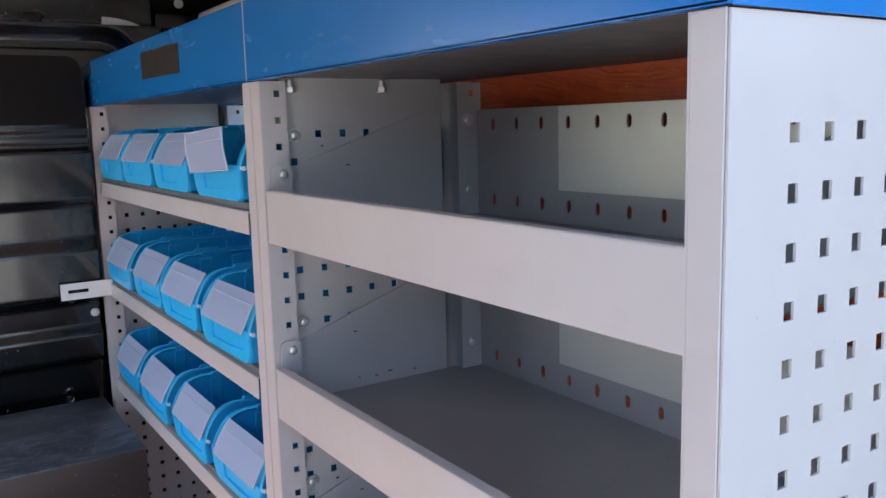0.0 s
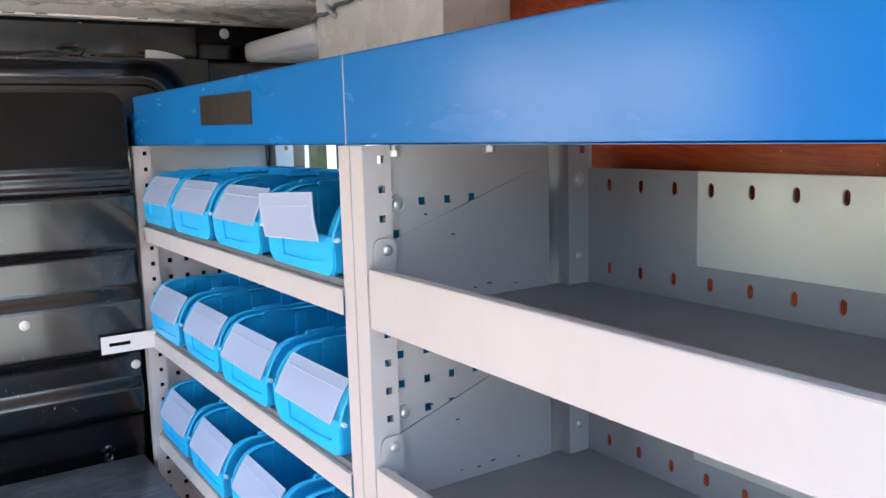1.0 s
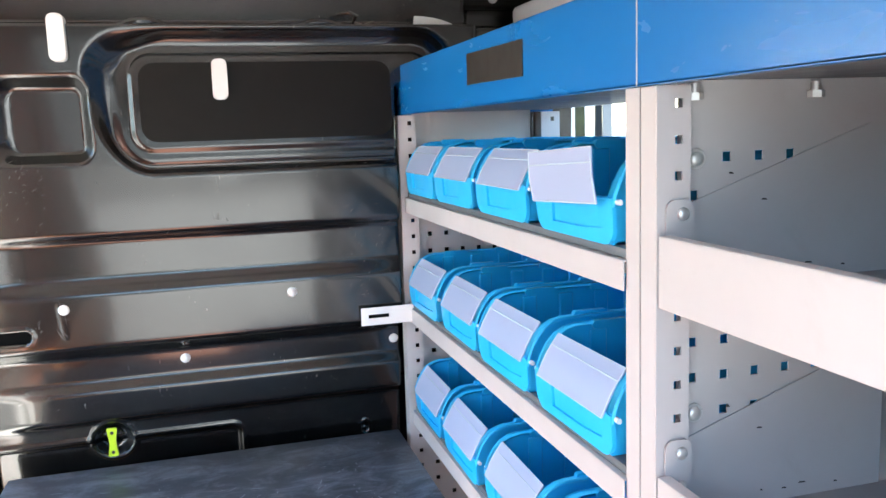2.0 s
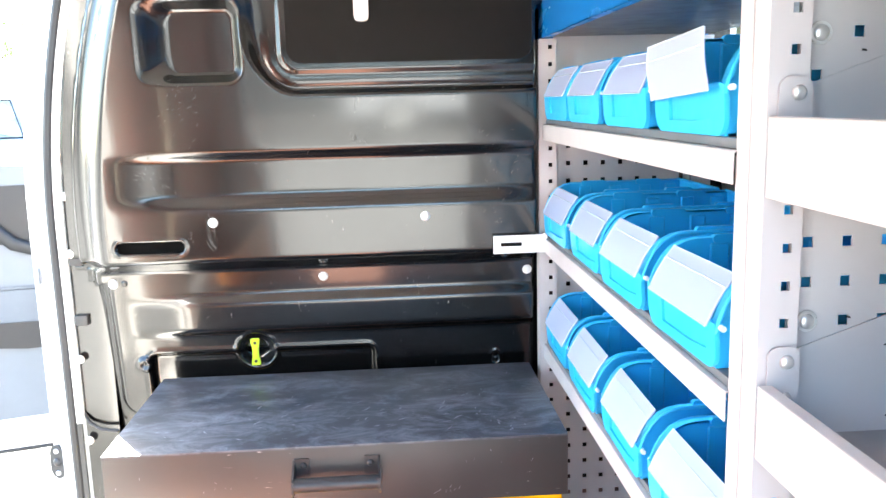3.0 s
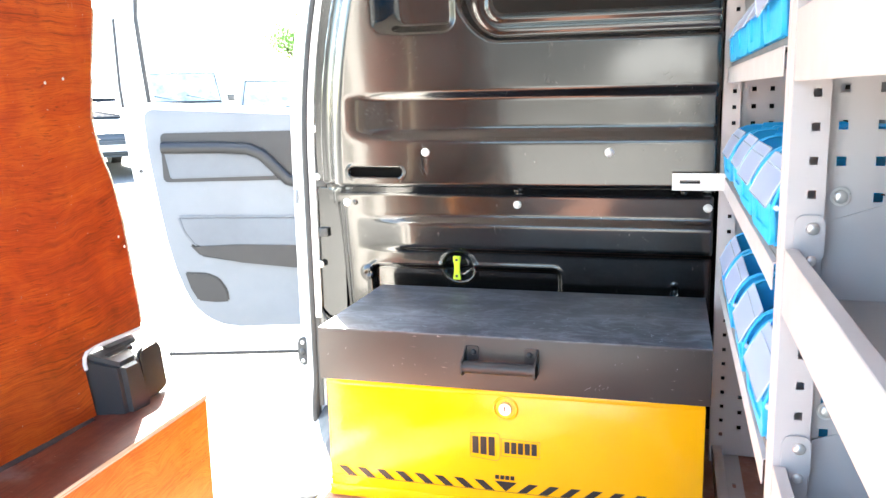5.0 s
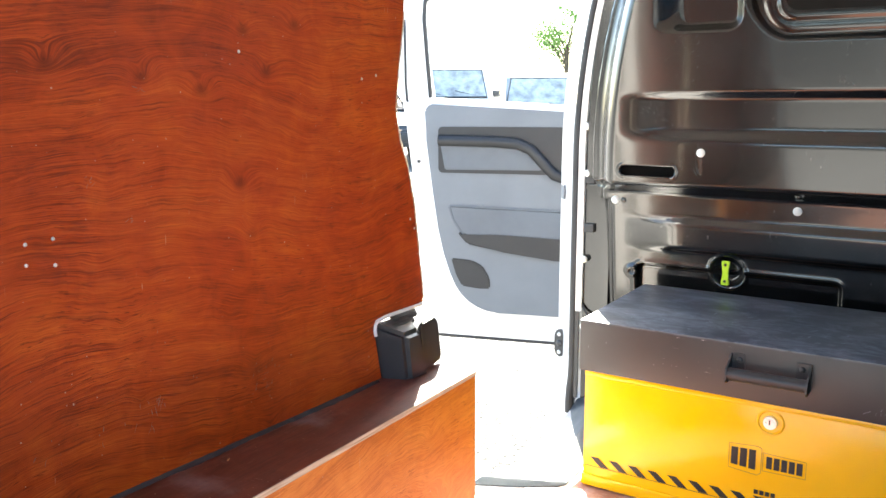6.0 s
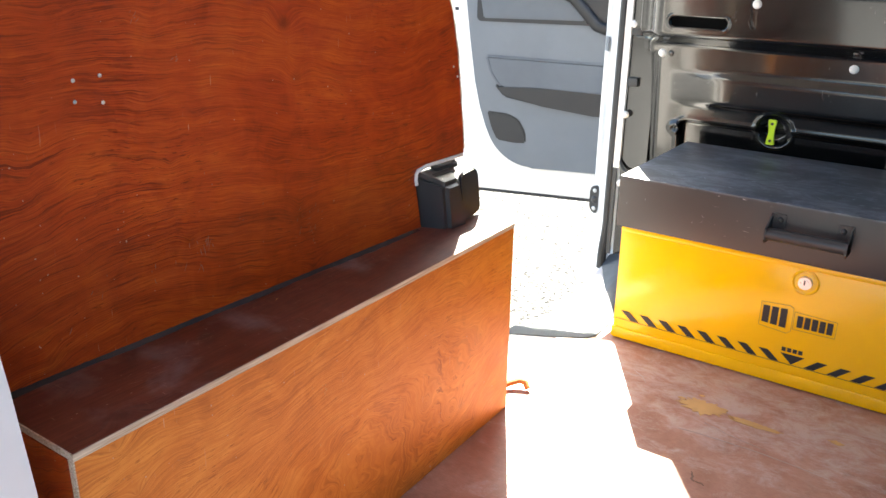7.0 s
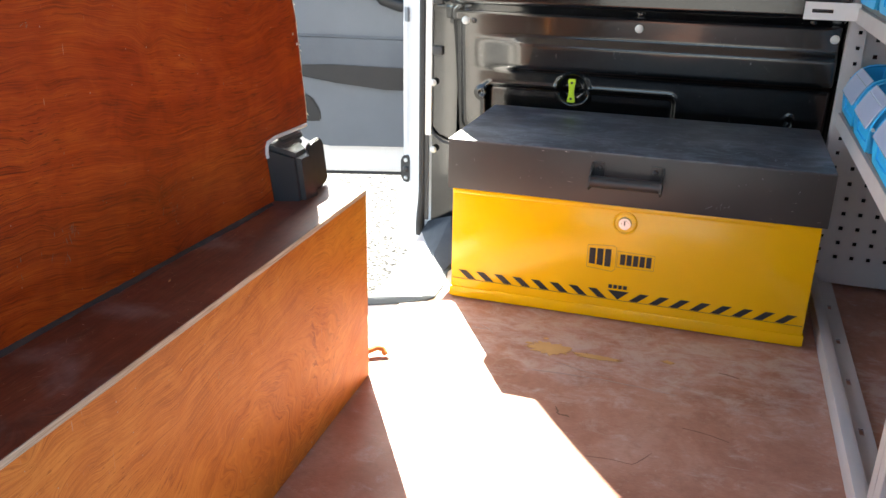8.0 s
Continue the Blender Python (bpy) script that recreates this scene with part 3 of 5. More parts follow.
prism(bm, edge, XY, -0.075, -0.022)
setting("sill", bm, M_WHITE, "white painted sill under the sliding door opening", "sill")
bm = bmesh.new()
box(bm, -0.30, -0.19, -1.42, 1.45, -0.36, -0.15, 0.02)
setting("rocker", bm, M_WHITE, "white outer sill of the van body", "sill")
bm = bmesh.new()
foot = [(-0.240, 0.462, -0.026), (-0.219, 0.462, 0.016), (-0.130, 0.420, 0.055), (-0.070, 0.256, -0.016), (-0.078, 0.148, -0.020), (-0.140, 0.269, -0.021)]
front_ring = [bm.verts.new(p) for p in foot]
back_ring = [bm.verts.new((x + 0.03, y + 0.04, z - 0.012)) for x, y, z in foot]
for quad in ((0, 1, 2, 5), (5, 2, 3, 4)):
    bm.faces.new([front_ring[k] for k in quad])
    bm.faces.new([back_ring[k] for k in reversed(quad)])
for k in range(6):
    bm.faces.new((front_ring[k], back_ring[k], back_ring[(k + 1) % 6], front_ring[(k + 1) % 6]))
bmesh.ops.bevel(bm, geom=bm.edges[:], offset=0.003, segments=2, affect="EDGES")
setting("step_trim", bm, M_SILL, "grey plastic trim at the foot of the door pillar", "trim")
bm = bmesh.new()
prism(bm, [(-0.232, -0.048), (-0.204, -0.025), (-0.118, 0.0), (-0.080, 0.014), (-0.066, 0.085), (-0.088, 0.205), (-0.070, 0.205), (-0.050, 0.100), (-0.048, 0.020), (-0.060, 0.000), (-0.122, -0.042), (-0.211, -0.088), (-0.236, -0.100)], XY, -0.0225, -0.0185)
setting("sill_seal", bm, M_SILL_SHADE, "blue-grey strip painting the shade round the sill edge", "seal")


def smooth(t):
    t = min(1.0, max(0.0, t))
    return t * t * (3 - 2 * t)


def slab(x, z, x0, x1, z0, z1, r):
    """How far inside a rounded rectangle a point lies (negative outside)."""
    dx, dz = abs(x - (x0 + x1) / 2) - (x1 - x0) / 2 + r, abs(z - (z0 + z1) / 2) - (z1 - z0) / 2 + r
    return -(math.hypot(max(dx, 0), max(dz, 0)) + min(max(dx, dz), 0) - r)


def loft(x, z, outer, inner):
    """0 outside the outer rounded rectangle, 1 inside the inner one, an even slope between."""
    d_out, d_in = slab(x, z, *outer), -slab(x, z, *inner)
    return 0.0 if d_out <= 0 else 1.0 if d_in <= 0 else smooth(d_out / (d_out + d_in))


def bow(z):
    """How far the door side of the body leans in towards the roof."""
    return 0.044 * (max(0.0, z - 0.70) / 0.416) ** 2


def bulkhead_y(x, z):
    upper = 0.352 - (z - 0.66) * 0.05
    lower = 0.398 + (0.62 - z) * 0.12
    y = lower + (upper - lower) * smooth((z - 0.622) / 0.034)
    if z > 0.6:
        y += 0.075 * smooth((z - 1.268) / 0.012)
        # pressed window panel
        d = slab(x, z, 0.238, 0.925, 0.985, 1.262, 0.085)
        wide = smooth((0.37 - x) / 0.10) * smooth((z - 1.0) / 0.15)
        rim = slab(x + 0.040 * wide, z, 0.238, 0.925, 0.985, 1.262, 0.085)
        y += 0.028 * smooth(rim / (0.014 + 0.030 * wide)) - 0.005 * smooth((d - 0.043) / 0.007)
        y += 0.09 * (z - 1.12) * smooth(d / 0.03)
        # small pressed pocket
        y += 0.030 * loft(x, z, (0.004, 0.214, 1.010, 1.182, 0.034), (0.072, 0.196, 1.034, 1.150, 0.012))
        # long pressed channel
        y += 0.015 * smooth((x + 0.085) / 0.16) * smooth((z - 0.752) / 0.042) * smooth((0.880 - z) / 0.024)
        # oblong hole
        d = slab(x, z, -0.068, 0.068, 0.6725, 0.6955, 0.0115)
        y += 0.045 * smooth((d + 0.001) / 0.003) - 0.003 * max(0.0, 1 - abs(d + 0.004) / 0.004)
        # rounded fold at the slanting pressing
        y += 0.0007 * max(0.0, 1 - abs(x - 0.125 + (z - 0.72) * 0.12) / 0.006) * smooth((0.755 - z) / 0.02) * smooth((z - 0.668) / 0.02)
    else:
        y -= 0.015 * smooth((x + 0.08) / 0.17) * smooth((z - 0.472) / 0.023) * smooth((0.574 - z) / 0.028)
        d = slab(x, z, -0.045, 0.452, 0.30, 0.440, 0.022)
        y += 0.016 * smooth(d / 0.012) - 0.004 * max(0.0, 1 - abs(d + 0.003) / 0.007)
        for cx, cz in ((-0.052, 0.415),):
            d = math.hypot(x - cx, z - cz)
            y -= 0.010 * smooth((0.020 - d) / 0.008) - 0.008 * smooth((0.010 - d) / 0.004)
        d = math.hypot(x - 0.190, z - 0.436)
        y += 0.020 * smooth((0.042 - d) / 0.020) - 0.006 * max(0.0, 1 - abs(d - 0.044) / 0.005)
        d = math.hypot((x - 0.72) * 1.6, z - 0.395)
        y += 0.016 * smooth((0.013 - d) / 0.004) - 0.005 * max(0.0, 1 - abs(d - 0.017) / 0.005)
        # turned-in foot
        d = slab(x, z, -0.115, 1.3, 0.285, 1.0, 0.05)
        y += 0.030 * smooth((0.012 - d) / 0.02)
    # side turned back to the pillar, and the free edge by the rack
    low = smooth((0.645 - z) / 0.02)
    left = -0.088 - 0.037 * low + 1.3 * bow(z)
    y += (0.062 - 0.03 * low) * smooth((left - x) / (0.070 - 0.042 * low)) + 0.035 * smooth((left - 0.078 + 0.043 * low - x) / 0.012)
    y += 0.10 * smooth((x - 0.800) / 0.02) * smooth((1.16 - z) / 0.02) + 0.06 * smooth((x - 0.97) / 0.03) * smooth((z - 1.15) / 0.02)
    # slight waviness of thin sheet
    y += 0.0007 * noise.noise((x * 4.5, z * 7.0, 0.3))
    return y


NX, NZ = 350, 320
xs = [-0.197 + i * (1.24 + 0.197) / NX for i in range(NX + 1)]
zs = [-0.02 + j * (1.345 + 0.02) / NZ for j in range(NZ + 1)]
reach = [(1.24 - x) / (1.24 + 0.197) for x in xs]
verts = [(x + bow(z) * r, bulkhead_y(x + bow(z) * r, z), z) for z in zs for x, r in zip(xs, reach)]
faces = [(j * (NX + 1) + i, j * (NX + 1) + i + 1, (j + 1) * (NX + 1) + i + 1, (j + 1) * (NX + 1) + i) for j in range(NZ) for i in range(NX)]
base = len(verts)
back = [(xs[0], 0.56, zs[0]), (xs[-1], 0.56, zs[0]), (xs[-1], 0.56, zs[-1]), (xs[0], 0.56, zs[-1])]
verts += back
faces.append((base, base + 3, base + 2, base + 1))
me = bpy.data.meshes.new("bulkhead")
me.from_pydata(verts, [], faces)
me.materials.append(M_BLACK)
for p in me.polygons:
    p.use_smooth = True
bulkhead = tagged(new("bulkhead", me), "glossy black pressed steel bulkhead with ribs and scuffs", "bulkhead", "", "structure")

for px, pz in ((0.131, 0.733), (0.568, 0.732), (-0.098, 0.602), (0.346, 0.602), (0.789, 0.600)):
    bm = bmesh.new()
    y = bulkhead_y(min(px, 0.78), pz)
    dome(bm, (px, y, pz), (0, -1, 0), 0.0105, 0.005)
    part("plug", bm, M_PLUG, bulkhead, "round white plastic plug")
scratches(bulkhead, lambda u, v: (u, bulkhead_y(u, v) - 0.0004, v), ((0.075, 0.975, 0.022, 0.035, 34, 0.012, 35), (-0.005, 0.825, 0.012, 0.014, 12, 0.012, 100), (0.045, 0.81, 0.008, 0.010, 8, 0.010, 90), (-0.066, 1.120, 0.006, 0.010, 10, 0.012, 70), (0.086, 0.700, 0.004, 0.010, 7, 0.016, 92), (0.126, 0.715, 0.004, 0.03, 12, 0.030, 100), (0.431, 0.895, 0.007, 0.008, 9, 0.014, 95), (0.72, 0.82, 0.022, 0.06, 30, 0.012, 60), (0.70, 0.665, 0.03, 0.012, 12, 0.010, 20), (0.30, 0.86, 0.12, 0.012, 14, 0.012, 10), (0.05, 0.535, 0.05, 0.03, 10, 0.010, 20), (0.55, 0.97, 0.12, 0.03, 12, 0.010, 20)), 41, M_CHALK)
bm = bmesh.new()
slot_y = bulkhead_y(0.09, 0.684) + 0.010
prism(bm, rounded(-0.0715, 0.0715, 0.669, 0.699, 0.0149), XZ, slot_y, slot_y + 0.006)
part("hole_backing", bm, M_HOLE_SHADE, bulkhead, "added black plate for the shade inside the oblong hole")
bm = bmesh.new()
prism(bm, rounded(0.300, 0.795, 1.048, 1.200, 0.030), lambda u, v, w: (u, bulkhead_y(0.6, v) + w, v), -0.0025, 0.002)
part("blanking_panel", bm, M_DULL_SHEET, bulkhead, "dull dark brown sheet added to darken the window pressing")
for px, pz in ((0.350, 0.640), (0.735, 0.640), (-0.075, 0.603)):
    bm = bmesh.new()
    dome(bm, (px, bulkhead_y(px, pz) + 0.001, pz), (0, -1, 0), 0.008, 0.004)
    part("rivet", bm, M_BLACK, bulkhead)
def leaning(name, x0, x1, y0, y1, z0, z1, material, label, steps=26, parent=None):
    """An upright strip that follows the lean of the door side."""
    bm = bmesh.new()
    rings = []
    for k in range(steps + 1):
        z = z0 + (z1 - z0) * k / steps
        rings.append([bm.verts.new((x + bow(z), y, z)) for x, y in ((x0, y0), (x1, y0), (x1, y1), (x0, y1))])
    for a, b in zip(rings, rings[1:]):
        for k in range(4):
            bm.faces.new((a[k], a[(k + 1) % 4], b[(k + 1) % 4], b[k]))
    bm.faces.new(rings[0][::-1])
    bm.faces.new(rings[-1])
    return part(name, bm, material, parent or bulkhead, label)


leaning("side_flange", -0.209, -0.136, 0.464, 0.505, -0.02, 1.33, M_BLACK, "")
# long pressed loop beside the rolled edge, open towards the roof
bm = bmesh.new()
loop = [(-0.204, 1.30 - 0.04 * k) for k in range(12)] + [(-0.204 + 0.030 * (k / 8), 0.845 - 0.030 * math.sin(k / 8 * math.pi * 0.62)) for k in range(1, 9)] + [(-0.172, 0.86 + 0.04 * k) for k in range(12)]
tube(bm, [(x + bow(z), 0.458, z) for x, z in loop], 0.0046, 8)
part("pressed_loop", bm, M_BLACK, bulkhead)
for z in (0.647, 0.512):
    bm = bmesh.new()
    box(bm, -0.206, -0.178, 0.452, 0.466, z - 0.012, z + 0.012, 0.003)
    part("edge_clip", bm, M_PLASTIC, bulkhead, "small black edge clip")
for x, y, z in ((-0.199, 0.452, 0.787), (-0.199, 0.452, 0.662), (-0.202, 0.450, 0.425), (-0.200, 0.450, 0.235)):
    bm = bmesh.new()
    dome(bm, (x, y, z), (0.1, -1, 0), 0.010, 0.006)
    part("bolt", bm, M_PLUG, bulkhead, "white-capped bolt")
for x, z0, z1 in ((0.452, 1.127, 1.205), (0.170, 1.200, 1.285)):
    y = bulkhead_y(x, (z0 + z1) / 2)
    bm = bmesh.new()
    prism(bm, rounded(x - 0.0145, x + 0.0145, z0, z1, 0.010), XZ, y - 0.022, y + 0.012)
    bmesh.ops.bevel(bm, geom=bm.edges[:], offset=0.003, segments=2, affect="EDGES")
    part("fixing_tab", bm, M_PLUG, bulkhead, "white plastic fixing tab")
# pressed stays under the header
for x0, x1, z0 in ((0.60, 0.70, 1.262), (0.27, 0.36, 1.264)):
    bm = bmesh.new()
    pts = [(x0 + (x1 - x0) * k / 8, bulkhead_y(0.6, 1.24) - 0.016 - 0.012 * math.sin(k / 8 * math.pi), z0 + 0.012 * math.sin(k / 8 * 3.0)) for k in range(9)]
    tube(bm, pts, 0.008, 8)
    part("stay", bm, M_BLACK, bulkhead)

bm = bmesh.new()
arc = [(0.852 + 0.098 * math.sin(k / 8 * math.pi / 2), 1.290 - 0.034 * (1 - math.cos(k / 8 * math.pi / 2)) ** 0.9) for k in range(9)]
prism(bm, arc + [(u - 0.004, v - 0.026 + 0.006 * k / 8) for k, (u, v) in enumerate(arc)][::-1], XZ, 0.352, 0.358)
part("bright_lip", bm, M_GALV, bulkhead, "bright metal strip painting the highlight on the pressing")
bm = bmesh.new()
tube(bm, [(0.690, 0.352, 1.292), (0.712, 0.340, 1.294), (0.728, 0.342, 1.288), (0.722, 0.350, 1.276), (0.742, 0.346, 1.268), (0.764, 0.350, 1.276)], 0.0045, 8)
part("wire_hook", bm, M_BLACK, bulkhead)

# lime clip that hangs in its dimple
clip = thing("hanging_clip", (0.190, 0.418, 0.40), "lime green plastic clip hanging on the bulkhead", "clip")
bm = bmesh.new()
outline = [(0.190 + (0.0105 - 0.004 * math.sin(math.pi * min(1, max(0, (z - 0.41) / 0.055)))) * s, z) for s, zz in ((1, (0.408, 0.416, 0.427, 0.438, 0.449, 0.460, 0.468)), (-1, (0.468, 0.460, 0.449, 0.438, 0.427, 0.416, 0.408))) for z in zz]
prism(bm, outline, XZ, 0.402, 0.411)
bmesh.ops.bevel(bm, geom=bm.edges[:], offset=0.002, segments=2, affect="EDGES")
body = part("strap", bm, M_LIME, clip)
for z in (0.418, 0.459):
    bm = bmesh.new()
    cyl(bm, (0.19, 0.4005, z), (0.19, 0.4025, z), 0.0035, 12)
    part("eyelet", bm, M_PLASTIC, body)

# header beam over the bulkhead, roof, roof bows, rail
bm = bmesh.new()
box(bm, -0.22, 1.24, 0.41, 0.50, 1.318, 1.356, 0.006)
fixed("roof_edge", M_ROOF, "cream-white painted roof edge over the bulkhead", "beam", -0.22, 1.25, 0.46, 0.56, 1.3565, 1.44)
header = setting("header_beam", bm, M_HEADER, "black header beam over the bulkhead", "beam")
for x in (0.47, 0.735, 1.045):
    bm = bmesh.new()
    dome(bm, (x, 0.411, 1.337), (0, -1, 0), 0.012, 0.006)
    part("bolt", bm, M_PLUG, header, "round pale bolt head")
bm = bmesh.new()
box(bm, -0.20, 1.09, 0.396, 0.4095, 1.3572, 1.3625, 0.0015, 1)
flange = part("flange", bm, M_ROOF, header, "cream-white roof flange over the header")
for x in (0.30, 0.38, 0.60, 0.66, 0.86, 0.94, 1.02):
    bm = bmesh.new()
    box(bm, x - 0.011, x + 0.011, 0.3955, 0.3975, 1.3585, 1.3612)
    part("slot", bm, M_RUBBER, flange)
RX, RY = 180, 60
verts, faces = [], []
for j in range(RY + 1):
    y = 0.56 - j * (0.56 + 1.42) / RY
    for i in range(RX + 1):
        x = -0.24 + i * (1.26 + 0.24) / RX
        u = (x - 0.51) / 0.75
        z = 1.405 - 0.045 * u ** 4 + 0.003 * noise.noise((x * 3.0, y * 5.0, 0.7))
        for rib in (0.09, 0.37, 0.65, 0.93):
            z -= 0.008 * smooth(1.5 - abs(x - rib) / 0.014)
        verts.append((x, y, z))
faces = [(j * (RX + 1) + i, j * (RX + 1) + i + 1, (j + 1) * (RX + 1) + i + 1, (j + 1) * (RX + 1) + i) for j in range(RY) for i in range(RX)]
me = bpy.data.meshes.new("ceiling")
me.from_pydata(verts, [], faces)
for p in me.polygons:
    p.use_smooth = True
me.materials.append(M_ROOF)
ceiling = tagged(new("ceiling", me), "cream-white painted steel van roof skin", "ceiling", "", "structure")
mod = ceiling.modifiers.new("thick", "SOLIDIFY")
mod.thickness, mod.offset = 0.012, 1.0
for y in (0.16, -0.36, -0.88, -1.36):
    fixed("roof_bow", M_ROOF, "cream-white pressed roof bow", "beam", -0.22, 1.24, y - 0.045, y + 0.045, 1.362, 1.392, 0.010)
rail = thing("roof_rail", (1.14, -0.1, 1.27), "white rounded roof rail with cable clips along the wall", "rail", kind="structure")
bm = bmesh.new()
box(bm, 1.085, 1.22, 0.02, 0.405, 1.272, 1.318, 0.018, 4)
part("beam", bm, M_WHITE, rail)
cable = [(1.088, 0.02 - 0.42 * k / 16, 1.322 + 0.045 * k / 16 + 0.004 * math.sin(k * 1.9)) for k in range(17)]
bm = bmesh.new()
tube(bm, cable, 0.004, 8)
part("cable", bm, M_CARD, rail)
for k in (3, 7, 11, 15):
    p = Vector(cable[k])
    bm = bmesh.new()
    tube(bm, [p + Vector((0.006, -0.012, -0.012)), p + Vector((-0.006, -0.006, 0.002)), p + Vector((-0.004, 0.006, 0.010)), p + Vector((0.008, 0.014, 0.006))], 0.005, 8)
    part("cable_clip", bm, M_GALV, rail)
fixed("wall_upper_right", M_ROOF, "cream-white painted upper side panel", "wall", 1.095, 1.244, -0.428, 0.02, 1.197, 1.40, 0.006)

# right wall with its window, and the plywood lining behind the rack
bm = bmesh.new()
for y0, y1, z0, z1 in ((-1.42, 0.60, -0.1, 1.00), (-1.42, 0.60, 1.20, 1.40), (-1.42, -0.25, 1.00, 1.20), (0.54, 0.60, 1.00, 1.20)):
    box(bm, 1.245, 1.30, y0, y1, z0, z1)
setting("wall_right", bm, M_ROOF, "cream-white painted steel van side", "wall")
window_1 = thing("window_1", (1.27, 0.145, 1.0), "narrow clear side window above the rack", "window", kind="structure")
bm = bmesh.new()
box(bm, 1.268, 1.273, -0.25, 0.54, 1.0, 1.20)
pane = part("pane", bm, M_GLASS, window_1)
pane.visible_shadow = False
bm = bmesh.new()
tube(bm, [(1.25, y, z) for y, z in rounded(-0.245, 0.535, 1.005, 1.195, 0.03)], 0.008, 8, True)
part("window_seal", bm, M_RUBBER, window_1)
bm = bmesh.new()
box(bm, 1.222, 1.234, -1.39, -0.43, 0.0, 1.345, 0.001)
lining = setting("wall_lining_right", bm, M_PLY, "dark red-brown plywood lining behind the rack", "wall")

# left side: outer skin, plywood lining with a waved front edge
bm = bmesh.new()
box(bm, -0.37, -0.32, -1.42, -0.45, -0.12, 1.40)
setting("wall_left", bm, M_WHITE, "white painted steel van side", "wall")


# sliding door, run back along the outside of the body
slide = thing("sliding_door", (-0.46, -1.02, -0.12), "white sliding side door run back open along the van", "door")
bm = bmesh.new()
for y0, y1, z0, z1 in ((-1.56, -0.50, -0.12, 0.66), (-1.56, -1.44, 0.66, 1.34), (-0.62, -0.50, 0.66, 1.34), (-1.44, -0.62, 1.22, 1.34)):
    box(bm, -0.485, -0.435, y0, y1, z0, z1)
part("leaf", bm, M_WHITE, slide)
solid("inner_trim", M_CARD_DARK, slide, -0.4345, -0.422, -1.50, -0.56, -0.06, 0.62, 0.004)
solid("glass", M_CAR_GLASS, slide, -0.462, -0.457, -1.438, -0.622, 0.662, 1.218)


def lining_x(y):
    return -0.150 + (y + 0.440) * 0.033


edge = [(-0.440, 1.345), (-0.448, 1.18), (-0.462, 1.01), (-0.480, 0.91), (-0.489, 0.845), (-0.478, 0.795), (-0.456, 0.745), (-0.440, 0.680), (-0.428, 0.600), (-0.418, 0.530), (-0.415, 0.497), (-0.424, 0.491), (-0.536, 0.492), (-0.551, 0.486), (-0.556, 0.47), (-0.540, 0.385), (-1.36, 0.385), (-1.36, 1.345)]
bm = bmesh.new()
prism(bm, edge, lambda u, v, w: (lining_x(u) + w, u, v), -0.012, 0.0)
ply_wall = setting("wall_lining_left", bm, M_PLY, "red-brown plywood side lining with a waved front edge", "wall")
rng = random.Random(3)
bm = bmesh.new()
rough_edge = []
for (y0, z0), (y1, z1) in zip(edge[2:11], edge[3:11]):
    for k in range(6):
        t = k / 6
        rough_edge.append((lining_x(y0) - 0.006, y0 + (y1 - y0) * t + 0.003 + 0.003 * rng.random(), z0 + (z1 - z0) * t))
tube(bm, rough_edge, 0.0052, 6)
for p in rough_edge:
    if rng.random() < 0.55:
        q = Vector(p) + Vector((rng.uniform(0.004, 0.009), rng.uniform(-0.010, 0.003), rng.uniform(-0.007, 0.007)))
        cyl(bm, p, q, 0.0022, 5, 0.0006)
part("splintered_edge", bm, M_EDGE, ply_wall, "pale splintered plywood edge")
for y, z in ((-1.114, 0.715), (-1.146, 0.713), (-1.114, 0.685), (-1.147, 0.690), (-0.440, 0.637), (-0.540, 0.903), (-0.576, 0.897), (-1.250, 0.707), (-0.452, 0.655), (-0.83, 0.93)):
    screw(ply_wall, (lining_x(y), y, z), (1, 0, 0), 0.0046 if y == -1.25 else 0.0024)
scratches(ply_wall, lambda u, v: (lining_x(u) + 0.0004, u, v), ((-0.985, 0.478, 0.010, 0.014, 7, 0.022, 80), (-1.012, 0.474, 0.010, 0.014, 5, 0.020, 95), (-0.815, 0.462, 0.014, 0.014, 22, 0.009, 70), (-1.063, 0.772, 0.006, 0.006, 5, 0.008, 30), (-1.013, 0.722, 0.005, 0.004, 4, 0.008, 10), (-0.984, 0.876, 0.006, 0.004, 4, 0.010, 20), (-1.08, 0.47, 0.05, 0.02, 10, 0.010, 80), (-0.92, 0.54, 0.06, 0.04, 10, 0.006, 80), (-0.70, 0.62, 0.10, 0.10, 10, 0.006, 40)), 44, M_DUST)
fixed("wall_upper_left", M_ROOF, "cream-white painted upper side rail", "wall", -0.34, -0.185, -1.42, 0.56, 1.30, 1.42, 0.02)

# rear pillar by the back doors
verts_in = [(-0.17, 1.36), (-0.125, 1.05), (-0.08, 0.78), (-0.052, 0.66), (-0.030, 0.58), (-0.010, 0.48), (0.004, 0.38), (0.014, 0.20), (0.014, -0.10)]
bm = bmesh.new()
prism(bm, [(-0.37, 1.36)] + verts_in + [(-0.37, -0.10)], XZ, -1.44, -1.345)
bmesh.ops.bevel(bm, geom=[e for e in bm.edges if abs(e.verts[0].co.y - e.verts[1].co.y) < 1e-4 and e.verts[0].co.x > -0.2 and e.verts[1].co.x > -0.2], offset=0.016, segments=4, affect="EDGES")
setting("rear_pillar", bm, M_WHITE, "white painted rear door pillar of the van", "pillar", 50)
fixed("rear_header", M_PLASTIC, "unseen dark header added over the rear doors", "beam", -0.37, 1.30, -1.46, -1.36, 1.268, 1.43, 0.02)
fixed("rear_sill", M_SILL, "dark grey sill under the rear doors", "sill", -0.37, 1.30, -1.47, -1.402, -0.14, -0.012, 0.01)
